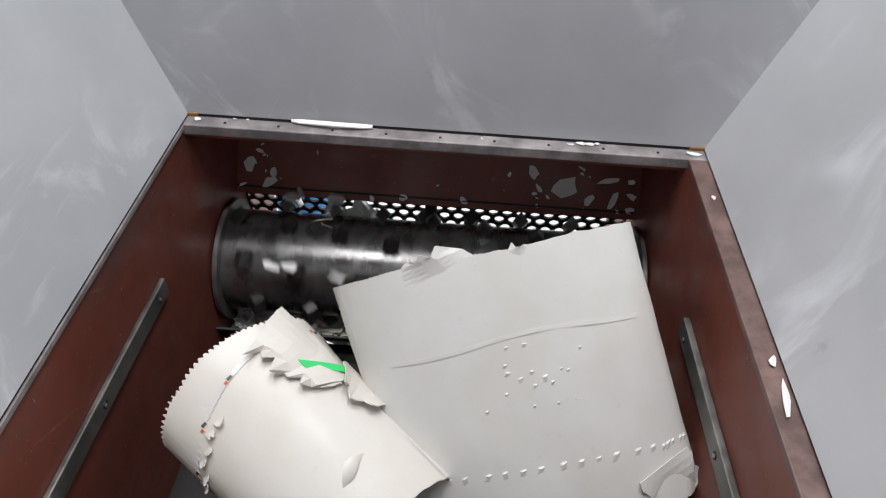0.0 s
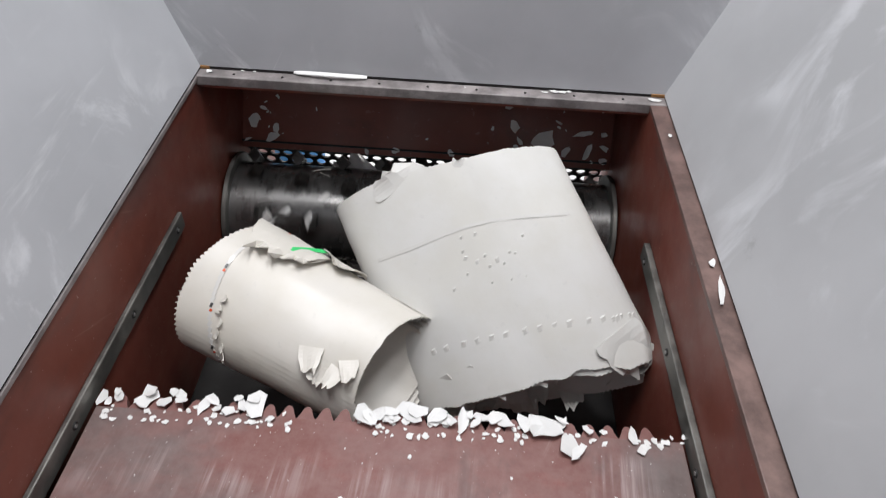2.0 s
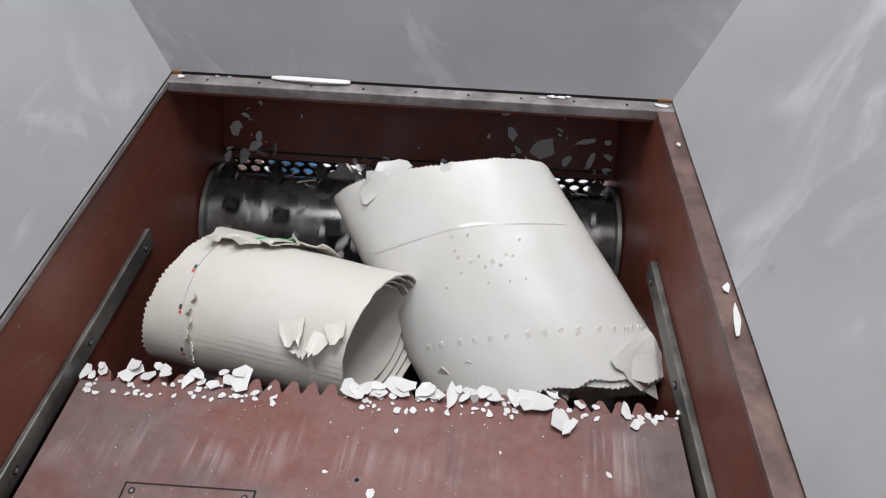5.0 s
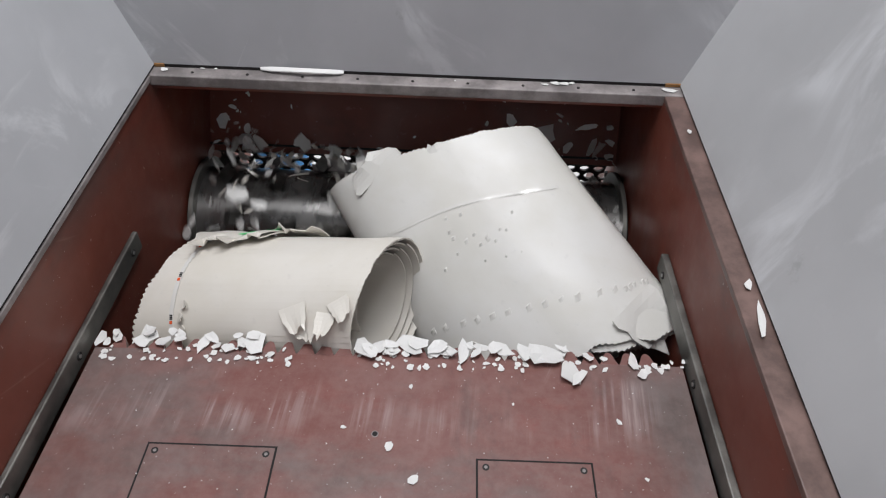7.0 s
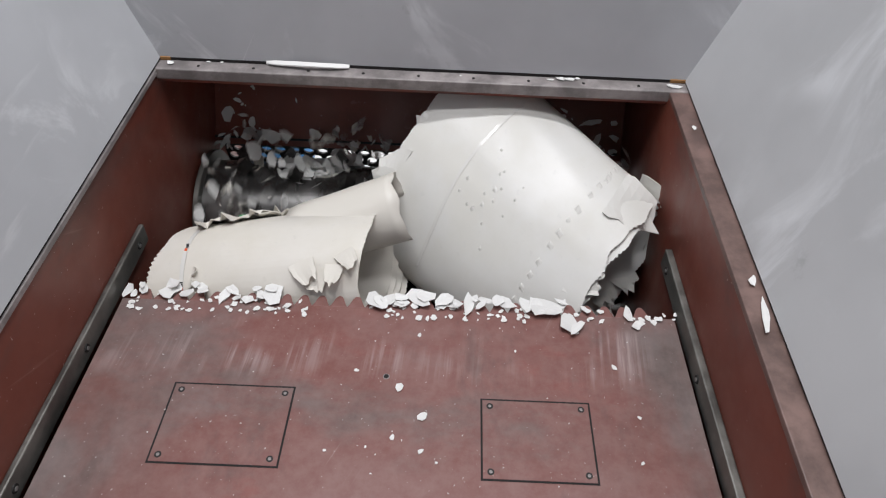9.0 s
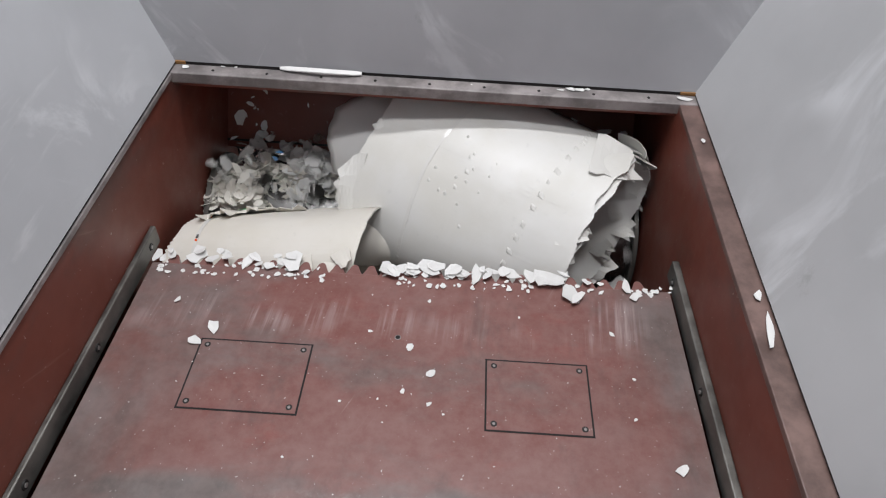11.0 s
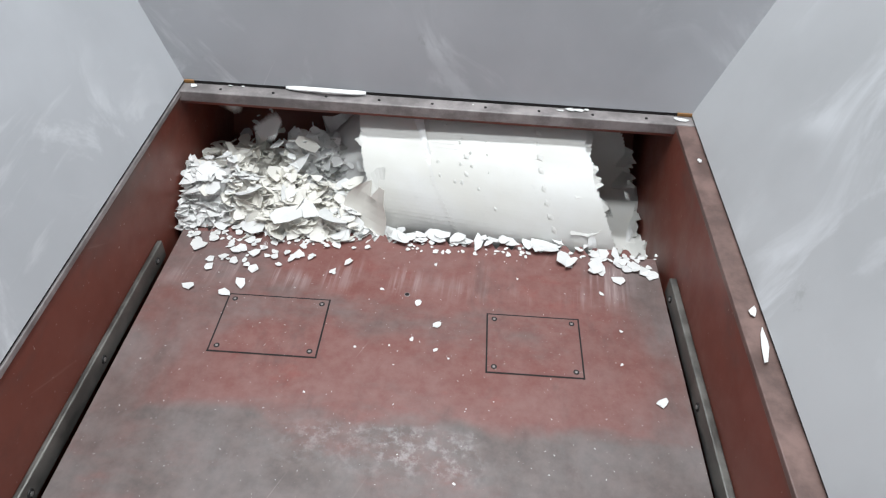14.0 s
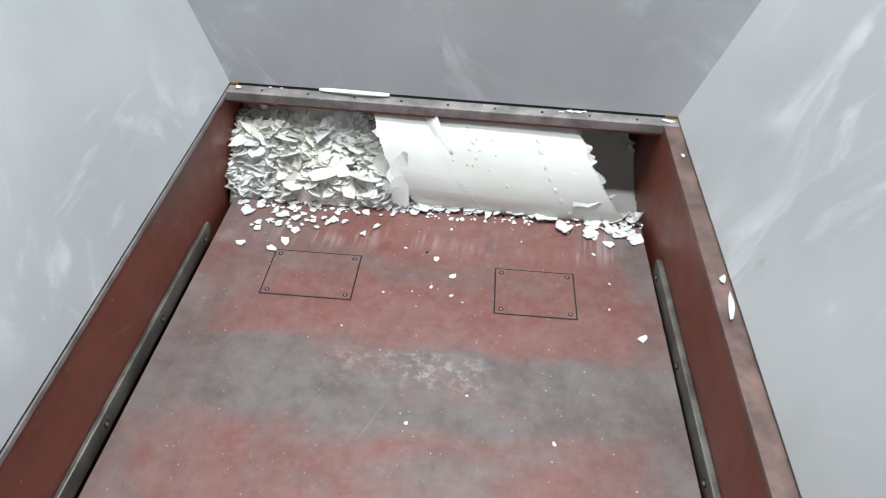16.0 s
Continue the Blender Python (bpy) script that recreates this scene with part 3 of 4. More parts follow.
BSTART = [
    (0, 0.101, -0.384, -0.035, -67.7, -39.1, 14.9, 0.301),
    (2, 0.051, -0.225, -0.155, -76.6, -22.3, 19.2, 0.37),
    (4, 0.067, -0.169, -0.191, -80.4, -27, 12.5, 0.5),
    (7, 0.045, -0.062, -0.217, -73.8, -30.6, 23.4, 0.475),
    (8, 0.038, -0.038, -0.203, -62.9, -24.8, 33.3, 0.403),
    (9, 0.02, -0.004, -0.226, -39.3, -2.8, 37.5, 0.381),
    (11.5, -0.122, 0.029, -0.25, -33.7, 4.5, 33.8, 0.511),
    (12.5, -0.139, 0.05, -0.244, -15.3, 22.6, 35, 0.642),
    (13.5, -0.128, 0.059, -0.228, -10.6, 37, 36.4, 0.783),
    (14.5, -0.069, 0.041, -0.203, -5, 28.4, 31.2, 0.668),
    (16, -0.099, 0.056, -0.169, -7.5, 40.6, 38.5, 0.801)]
BEND = [
    (0, 0.299, -0.69, -0.463, -70.7, -38.7, 15.5, 0.309, -0.019),
    (2, 0.324, -0.621, -0.473, -74.4, -20.4, 20, 0.317, -0.013),
    (4, 0.352, -0.596, -0.438, -80.6, -26.7, 12.6, 0.487, -0.002),
    (7, 0.355, -0.489, -0.406, -70.6, -29.3, 24.8, 0.419, 0.003),
    (8, 0.38, -0.448, -0.392, -64, -22.9, 34.6, 0.432, 0.001),
    (9, 0.439, -0.347, -0.378, -39.9, 0.1, 39, 0.551, -0.005),
    (11.5, 0.408, -0.168, -0.302, -32.1, 5.5, 35.2, 0.632, 0.017),
    (12.5, 0.411, -0.09, -0.26, -16.8, 19.2, 35.5, 0.698, 0.023),
    (13.5, 0.436, -0.025, -0.244, -14.5, 32.1, 36.7, 0.73, 0.035),
    (14.5, 0.495, 0.014, -0.206, -9.2, 27.3, 31.5, 0.682, 0.038),
    (16, 0.472, 0.051, -0.174, -12.1, 39.1, 39.6, 0.77, 0.046)]
AKEYS = [a + b[1:] for a, b in zip(ASTART, AEND)]
BKEYS = [a + b[1:] for a, b in zip(BSTART, BEND)]
ROLLA = roll("plastic_roll", "cream plastic sheet rolled into a torn tube", 0.95, 72, 4, AKEYS, CREAM, 0.016, 0.5, True, 1.5)
ROLLB = roll("plastic_roll", "large white plastic sheet rolled into a sagging, ragged tube", 1.34, 116, 3, BKEYS, WHITE, 0.028, 0.1, False, 1.6, 0.04, 0.025)


# ---- tape, print, dents and torn flaps on the rolls ----
def strip_patch(rad, u0, u1, v0, v1, lift, thick=0.0012, skew=0.0, uu=0.0, nv=1):
    """A thin curved patch on a strip's outer face."""
    bm = bmesh.new()
    g = {}
    for a in range(4):
        u = u0 + (u1 - u0) * a / 3
        for b in range(nv + 1):
            v = v0 + (v1 - v0) * b / nv
            for c in (0, 1):
                rr = rad + lift + thick * c
                g[a, b, c] = bm.verts.new((math.sin(u / rad) * rr, v + skew * (u - u0), math.cos(u / rad) * rr + dimple(uu + u, v) - rad))
    for a in range(3):
        for b in range(nv):
            bm.faces.new((g[a, b, 1], g[a + 1, b, 1], g[a + 1, b + 1, 1], g[a, b + 1, 1]))
            bm.faces.new((g[a, b, 0], g[a, b + 1, 0], g[a + 1, b + 1, 0], g[a + 1, b, 0]))
        for b in (0, nv):
            bm.faces.new((g[a, b, 0], g[a + 1, b, 0], g[a + 1, b, 1], g[a, b, 1]))
    for a in (0, 3):
        for b in range(nv):
            bm.faces.new((g[a, b, 0], g[a, b + 1, 0], g[a, b + 1, 1], g[a, b, 1]))
    bmesh.ops.recalc_face_normals(bm, faces=bm.faces)
    return bm


def dent_mesh(w, h):
    """A small punched tongue: a raised lip with a dip in front of it."""
    bm = bmesh.new()
    prof = ((-0.5, 0.0), (-0.3, 0.0026), (0.0, 0.0014), (0.4, 0.0001), (0.5, -0.0006))
    g = {}
    for a in range(4):
        x = (a / 3 - 0.5) * w
        for b, (y, z) in enumerate(prof):
            g[a, b] = bm.verts.new((x + 0.25 * h * y, y * h, (z if a in (1, 2) else z * 0.2) + 0.0003))
    for a in range(3):
        for b in range(4):
            bm.faces.new((g[a, b], g[a + 1, b], g[a + 1, b + 1], g[a, b + 1]))
    low = bmesh.ops.extrude_face_region(bm, geom=list(bm.faces))
    for v in low["geom"]:
        if isinstance(v, bmesh.types.BMVert):
            v.co.z -= 0.0012
    bmesh.ops.recalc_face_normals(bm, faces=bm.faces)
    return bm


def torn_flap(seed, w, h, curl):
    """A torn tongue of sheet: its root along x at the origin, running out along y and curling in z."""
    rnd = random.Random(seed)
    bm = bmesh.new()
    nu, nv = 5, 6
    lean = rnd.uniform(-1, 1)
    rows = []
    for b in range(nv + 1):
        v = b / nv
        ww = w * (1 - 0.45 * v ** 2) * rnd.uniform(0.94, 1.05)
        off = w * 0.15 * v * lean + 0.02 * w * rnd.uniform(-1, 1)
        row = []
        for a in range(nu + 1):
            u = a / nu - 0.5
            y = h * v + (h * 0.22 * rnd.uniform(-1, 1) if b == nv else 0)
            z = curl * h * v * v + 0.07 * w * math.sin(5 * u + seed) * v
            row.append((u * ww + off, y, z))
        rows.append(row)
    g = {}
    for b, row in enumerate(rows):
        for a, (x, y, z) in enumerate(row):
            g[a, b, 0] = bm.verts.new((x, y, z))
            g[a, b, 1] = bm.verts.new((x, y, z + 0.0025))
    for b in range(nv):
        for a in range(nu):
            bm.faces.new((g[a, b, 1], g[a + 1, b, 1], g[a + 1, b + 1, 1], g[a, b + 1, 1]))
            bm.faces.new((g[a, b, 0], g[a, b + 1, 0], g[a + 1, b + 1, 0], g[a + 1, b, 0]))
        for a in (0, nu):
            bm.faces.new((g[a, b, 0], g[a, b + 1, 0], g[a, b + 1, 1], g[a, b, 1]))
    for a in range(nu):
        for b in (0, nv):
            bm.faces.new((g[a, b, 0], g[a + 1, b, 0], g[a + 1, b, 1], g[a, b, 1]))
    bmesh.ops.recalc_face_normals(bm, faces=bm.faces)
    return bm


def dress_small_roll():
    th, obs, per, keys, rad = ROLLA
    w, n = per / len(obs), len(obs)

    def at(f):
        return obs[int(f * n) % n]

    for i, (ob, s, half) in enumerate(obs):
        # printed strapping tape right round the roll, a little aslant
        f = i / n
        v = (2 * (0.17 - 0.06 * math.cos(math.tau * (f - 0.0))) - 1) * half
        part("tape", strip_patch(rad, -w / 2, w / 2, v - 0.0045, v + 0.0045, 0.0012, 0.0008, uu=s), CLEAR, ob, "clear strapping tape")
        if i % 7 == 0:
            for q in range(3):
                part("print", strip_patch(rad, -w * 0.42 + q * w * 0.28, -w * 0.20 + q * w * 0.28, v - 0.003, v + 0.003, 0.0024, 0.0003, uu=s), INK, ob, "black bars of print")
        elif i % 7 == 1:
            part("print", strip_patch(rad, -w * 0.45, w * 0.05, v - 0.003, v + 0.003, 0.0024, 0.0003, uu=s), LOGORED, ob, "orange-red mark on the tape")
        # a ripped line of little tongues beside the tape
        if 0.24 < f < 0.42 and i % 2:
            part("torn_flap", torn_flap(300 + i, 0.020, 0.013, 0.5), CREAM, ob, m=pose(0, v + 0.020 + 0.004 * math.sin(i * 1.7), 0.001, 12, 0, -10))
    # a loose outer sheet with a torn edge, and green tape, along the upper side
    for k, (f, v, size, hgt, turn) in enumerate(((0.01, 0.10, 0.13, 0.115, -86), (0.00, 0.27, 0.12, 0.10, -98), (0.96, 0.42, 0.13, 0.085, -80), (0.03, 0.36, 0.06, 0.055, -110))):
        o, s, half = at(f)
        part("torn_flap", torn_flap(40 + k, size, hgt, -hgt / 0.32), CREAM, o, m=pose(0, (2 * v - 1) * half, 0.003 + 0.0015 * k, 0, 0, turn) @ pose(0, 0, 0, 3))
    o, s, half = at(0.045)
    part("green_tape", strip_patch(rad, -0.034, 0.034, -0.10 * half * 2 - 0.011, -0.10 * half * 2 + 0.011, 0.013, 0.0008, -0.95, nv=2), GREEN, o, "bright green adhesive tape")
    # broken tongues standing off near the open end
    for k, (f, v, size, hgt, tip, turn) in enumerate(((0.27, 0.72, 0.055, 0.055, 10, -70), (0.29, 0.88, 0.040, 0.055, 26, -96), (0.30, 0.80, 0.05, 0.042, 6, -84), (0.25, 0.91, 0.045, 0.045, 16, -60))):
        o, s, half = at(f)
        part("torn_flap", torn_flap(60 + k, size, hgt, 0.12), CREAM, o, m=pose(0, (2 * v - 1) * half, 0.002, 0, 0, turn) @ pose(0, 0, 0, tip))


def dress_large_roll():
    th, obs, per, keys, rad = ROLLB
    w, n = per / len(obs), len(obs)
    rnd = random.Random(8)

    def dent(f, v, wd, hg, turn=0.0):
        o, s, half = obs[int(f * n) % n]
        y = (2 * v - 1) * half
        part("dent", dent_mesh(wd, hg), WHITE, o, m=pose(0, y, dimple(s, y), 0, 0, turn))

    # a row of punched dents round the sheet, doubled towards the rip
    for k in range(13):
        dent(0.08 + 0.028 * k, 0.805 - 0.002 * k, 0.014, 0.014 + 0.004 * rnd.random(), rnd.uniform(-12, 12))
    for f in (0.045, 0.06, 0.075, 0.09):
        dent(f, 0.79 + 0.02 * rnd.random(), 0.010, 0.012, rnd.uniform(-20, 20))
    # groups of small dents further up
    for f, v, size in ((0.29, 0.40, 9), (0.285, 0.43, 12), (0.27, 0.46, 14), (0.255, 0.49, 9), (0.25, 0.44, 9), (0.235, 0.47, 14), (0.225, 0.49, 8), (0.215, 0.45, 9),
                       (0.20, 0.46, 10), (0.30, 0.50, 8), (0.26, 0.56, 6), (0.23, 0.565, 6), (0.20, 0.565, 6), (0.28, 0.34, 10), (0.255, 0.34, 10), (0.18, 0.39, 8), (0.33, 0.55, 10)):
        dent(f, v, 0.0008 * size, 0.0009 * size, rnd.uniform(-25, 10))
    # clear tape round the sheet above the dents
    for i, (o, s, half) in enumerate(obs):
        if 0.07 < i / n < 0.44:
            v = (2 * (0.31 + 0.012 * math.sin(20 * i / n)) - 1) * half
            part("tape", strip_patch(rad, -w / 2, w / 2, v - 0.004, v + 0.004, 0.0006, 0.0006, uu=s), CLEAR, o, "clear tape round the sheet")
    # ragged tongues at the torn end
    for k in range(18):
        f = (k + rnd.uniform(-0.3, 0.3)) / 18 % 1.0
        o, s, half = obs[int(f * n)]
        part("torn_flap", torn_flap(80 + k, rnd.uniform(0.06, 0.12), rnd.uniform(0.05, 0.09), rnd.uniform(-0.8, 0.1)), WHITE, o,
             m=pose(rnd.uniform(-0.01, 0.01), half - 0.065 + 0.02 * rnd.random(), -0.006 - 0.008 * rnd.random(), rnd.uniform(-12, 2), rnd.uniform(-10, 10), rnd.uniform(-25, 25)))
    # loose corners at the plain end
    for f, wd, hg, curl, turn in ((0.34, 0.15, 0.055, 0.15, 186), (0.22, 0.07, 0.03, 0.1, 170)):
        o, s, half = obs[int(f * n)]
        part("torn_flap", torn_flap(150 + int(100 * f), wd, hg, curl), WHITE, o, m=pose(0, -half + 0.03, -0.004, 0, 0, turn))
    # a folded, overlapping sheet beside the rip
    for f, wd, hg, curl, turn in ((0.10, 0.13, 0.11, -0.3, 12), (0.97, 0.12, 0.10, -0.4, -14)):
        o, s, half = obs[int(f * n)]
        part("torn_flap", torn_flap(120 + int(100 * f), wd, hg, curl), WHITE, o, m=pose(0, half - 0.075, 0.002, 1, 0, turn))


dress_small_roll()
dress_large_roll()


def inner_curl():
    """A curled sheet inside the small roll, which springs out as the roll is crushed."""
    bm = bmesh.new()
    g = {}
    nu, nv = 22, 10
    for a in range(nu + 1):
        ang = radians(-40 + 235 * a / nu)
        for b in range(nv + 1):
            x = 0.26 * (b / nv - 0.5) + (0.012 * noise.noise((a * 0.4, 3, 1)) if b in (0, nv) else 0)
            r = 0.070 + 0.014 * (b / nv) + 0.004 * noise.noise((a * 0.3, b * 0.3, 2))
            for c, rr in enumerate((r, r - 0.003)):
                g[a, b, c] = bm.verts.new((x, rr * math.cos(ang), rr * math.sin(ang)))
    for a in range(nu):
        for b in range(nv):
            bm.faces.new((g[a, b, 0], g[a, b + 1, 0], g[a + 1, b + 1, 0], g[a + 1, b, 0]))
            bm.faces.new((g[a, b, 1], g[a + 1, b, 1], g[a + 1, b + 1, 1], g[a, b + 1, 1]))
        for b in (0, nv):
            bm.faces.new((g[a, b, 0], g[a + 1, b, 0], g[a + 1, b, 1], g[a, b, 1]))
    for b in range(nv):
        for a in (0, nu):
            bm.faces.new((g[a, b, 0], g[a, b + 1, 0], g[a, b + 1, 1], g[a, b, 1]))
    bmesh.ops.recalc_face_normals(bm, faces=bm.faces)
    ob = part("plastic_sheet", bm, CREAM, smooth=False)
    ob.data.shade_smooth()
    return tagged(ob, "curled cream plastic sheet springing out of the small roll", "plastic sheet")


CURL = inner_curl()


def inner_sheet():
    """A curved sheet inside the large roll, which works out of its plain end."""
    bm = bmesh.new()
    g = {}
    nu, nv, r = 20, 12, 0.27
    for a in range(nu + 1):
        ang = radians(-30 + 60 * a / nu)
        for b in range(nv + 1):
            tip = 0.13 + 0.06 * math.cos(1.6 * ang * 2.2) + 0.014 * noise.noise((a * 0.5, 3, 1)) + 0.007 * noise.noise((a * 1.7, 5, 1))
            x = -tip + (tip + 0.14) * b / nv
            rr = r + 0.004 * noise.noise((a * 0.3, b * 0.3, 2))
            for c in (0, 1):
                g[a, b, c] = bm.verts.new((x, (rr - 0.003 * c) * math.sin(ang), (rr - 0.003 * c) * math.cos(ang) - 0.9 * r))
    for a in range(nu):
        for b in range(nv):
            bm.faces.new((g[a, b, 0], g[a, b + 1, 0], g[a + 1, b + 1, 0], g[a + 1, b, 0]))
            bm.faces.new((g[a, b, 1], g[a + 1, b, 1], g[a + 1, b + 1, 1], g[a, b + 1, 1]))
        for b in (0, nv):
            bm.faces.new((g[a, b, 0], g[a + 1, b, 0], g[a + 1, b, 1], g[a, b, 1]))
    for b in range(nv):
        for a in (0, nu):
            bm.faces.new((g[a, b, 0], g[a, b + 1, 0], g[a, b + 1, 1], g[a, b, 1]))
    bmesh.ops.recalc_face_normals(bm, faces=bm.faces)
    ob = part("plastic_sheet", bm, FLAKE, smooth=True)
    return tagged(ob, "curved white plastic sheet working out of the large roll", "plastic sheet")


INSIDE = inner_sheet()


# ---- torn flakes ----
def flake_mesh(seed, size=1.0, bend=0.25):
    """A torn chip of sheet: an irregular outline, a little bent, with thickness."""
    rnd = random.Random(seed)
    n = rnd.randint(6, 9)
    long = rnd.uniform(0.55, 1.0)
    ring = []
    for k in range(n):
        a = math.tau * (k + rnd.uniform(-0.36, 0.36)) / n
        r = rnd.choice((0.64, 0.8, 0.92, 1.0)) * rnd.uniform(0.85, 1.05)
        ring.append((r * math.cos(a), r * math.sin(a) * long))
    bm = bmesh.new()
    ax = rnd.uniform(0, math.pi)

    def lift(x, y):
        d = x * math.cos(ax) + y * math.sin(ax)
        return bend * d * d + 0.1 * rnd.uniform(-1, 1) * bend

    th = 0.06
    lo, hi = [], []
    for x, y in ring:
        z = lift(x, y)
        lo.append(bm.verts.new((x, y, z)))
        hi.append(bm.verts.new((x, y, z + th)))
    cl, ch = bm.verts.new((0, 0, 0)), bm.verts.new((0, 0, th))
    for k in range(n):
        l = (k + 1) % n
        bm.faces.new((ch, hi[k], hi[l]))
        bm.faces.new((cl, lo[l], lo[k]))
        bm.faces.new((lo[k], lo[l], hi[l], hi[k]))
    return bm


def flake_data(name, seed, bend, mat):
    bm = flake_mesh(seed, 1.0, bend)
    me = bpy.data.meshes.new(name)
    bm.to_mesh(me)
    bm.free()
    me.materials.append(mat)
    return me


FLAKES = [flake_data("plastic_flake", 100 + i, 0.05 + 0.05 * (i % 6), FLAKE) for i in range(14)]
CREAMS = [flake_data("plastic_flake", 200 + i, 0.1 + 0.06 * i, CREAMFLAKE) for i in range(5)]
FRND = random.Random(5)
ONRAM = []
CHIPS = bmesh.new()
BACKCHIPS = bmesh.new()


def join_flake(bm, m, size, seed, stretch=1.0, bend=0.2):
    """Adds one flake to a joined mass of them."""
    add = flake_mesh(seed, 1.0, bend)
    add.transform(m @ Matrix.Diagonal((size, size * stretch, min(size, 0.022) * 0.9, 1)))
    me = bpy.data.meshes.new("piece")
    add.to_mesh(me)
    add.free()
    bm.from_mesh(me)
    bpy.data.meshes.remove(me)



def put_flake(m, size, label, group, stretch=1.0, data=None):
    ob = new("plastic_flake", data or FRND.choice(FLAKES))
    ob.matrix_basis = m
    ob.scale = (size, size * stretch, min(size, 0.022) * 0.9)
    tagged(ob, label, "plastic flake", group)
    return ob


def lay_flake(x, y, size, t_land=None, tilt=6, z=0.003, stretch=1.0):
    """A flake lying on the ram at x, y of the ram's own plane, and riding on it. t_land: when it drops there."""
    m = pose(x, y, z, FRND.uniform(-tilt, tilt), FRND.uniform(-tilt, tilt), FRND.uniform(0, 360))
    ob = put_flake(ram_matrix(ram_at(0)) @ m, size, "torn white plastic flake lying on the red ram", "flakes on the ram", stretch)
    ONRAM.append((ob, m, t_land))
    return ob


# flakes heaped along the teeth: x, y, radius
EDGE = [(-0.575, 0.010, 0.020), (-0.545, 0.016, 0.022), (-0.56, 0.004, 0.013), (-0.487, 0.012, 0.036), (-0.452, 0.008, 0.030), (-0.425, 0.024, 0.027),
        (-0.372, 0.006, 0.030), (-0.345, 0.000, 0.018), (-0.318, -0.002, 0.016), (-0.268, 0.016, 0.044), (-0.295, 0.010, 0.022), (-0.235, -0.014, 0.012),
        (-0.055, 0.006, 0.036), (-0.022, 0.012, 0.030), (0.000, 0.004, 0.022), (0.034, 0.018, 0.040), (0.085, 0.010, 0.034), (0.108, 0.006, 0.024),
        (0.138, 0.008, 0.030), (0.176, 0.016, 0.030), (0.215, 0.012, 0.042), (0.258, 0.010, 0.036), (0.302, 0.002, 0.042), (0.330, 0.010, 0.028),
        (0.345, -0.036, 0.036), (0.382, 0.004, 0.020), (0.468, -0.004, 0.020), (0.484, -0.030, 0.018), (0.530, -0.012, 0.010)]
for x, y, s in EDGE:
    lay_flake(x - 0.012, y + 0.006, s * FRND.uniform(0.75, 1.1), tilt=16, z=0.004 + 0.10 * s, stretch=FRND.uniform(0.6, 1.0))
for x, y, s in EDGE:
    if s > 0.021:
        lay_flake(x + FRND.uniform(-0.03, 0.025), y + FRND.uniform(-0.008, 0.022), s * FRND.uniform(0.4, 0.75), tilt=11, z=0.008 + 0.12 * s, stretch=FRND.uniform(0.6, 0.95))
for k in range(120):
    x = FRND.choice([p[0] for p in EDGE]) + FRND.uniform(-0.03, 0.03)
    join_flake(CHIPS, pose(x, FRND.uniform(-0.03, 0.014), 0.002, FRND.uniform(-9, 9), FRND.uniform(-9, 9), FRND.uniform(0, 360)), FRND.uniform(0.004, 0.010), k)
# single chips further up the plate
for x, y, s in ((0.0, -0.195, 0.011), (0.045, -0.255, 0.012), (0.047, -0.325, 0.007), (-0.005, -0.30, 0.007), (-0.085, -0.16, 0.006), (0.075, -0.345, 0.004),
                (0.22, -0.10, 0.004), (0.41, -0.13, 0.008), (0.44, -0.24, 0.006), (0.43, -0.33, 0.005), (-0.05, -0.32, 0.004), (-0.12, -0.33, 0.004), (0.10, -0.62, 0.004),
                (-0.2, -0.45, 0.004), (0.28, -0.72, 0.007), (-0.02, -0.70, 0.006), (0.03, -0.07, 0.006)):
    lay_flake(x, y, s, tilt=4, z=0.0012)
for k in range(150):
    join_flake(CHIPS, pose(FRND.uniform(-0.55, 0.53), -0.03 - 0.9 * FRND.random() ** 1.5, 0.001, 0, 0, FRND.uniform(0, 360)), FRND.uniform(0.0008, 0.0026), 300 + k, 0.7)
CHIPSOB = tagged(part("plastic_chips", CHIPS, FLAKE), "tiny white plastic chips scattered on the red ram", "plastic chips", kind="stuff")
ONRAM.append((CHIPSOB, Matrix.Identity(4), None))
# chips that drop on the ram while it runs
for x, y, s, t in ((-0.432, -0.205, 0.017, 10.4), (-0.405, -0.172, 0.019, 10.9), (-0.50, -0.10, 0.010, 10.1), (0.497, -0.42, 0.017, 10.6), (-0.515, -0.19, 0.017, 13.1),
                   (0.41, -0.045, 0.028, 13.0), (0.455, -0.085, 0.019, 13.6), (0.50, -0.03, 0.015, 14.2), (0.52, -0.075, 0.012, 14.6), (-0.54, -0.055, 0.026, 13.9),
                   (-0.51, -0.03, 0.016, 13.8)):
    lay_flake(x, y, s, t, tilt=8, z=0.004)
for k in range(64):
    x = FRND.gauss(-0.38, 0.09)
    lay_flake(min(x, -0.08), -0.13 * FRND.random() ** 1.6, FRND.uniform(0.005, 0.018), FRND.uniform(11.3, 14.3), tilt=12, z=0.004)
for k in range(38):
    lay_flake(FRND.uniform(0.38, 0.54), FRND.uniform(-0.07, 0.035), FRND.uniform(0.008, 0.024), FRND.uniform(12.2, 15.4), tilt=14, z=0.004)

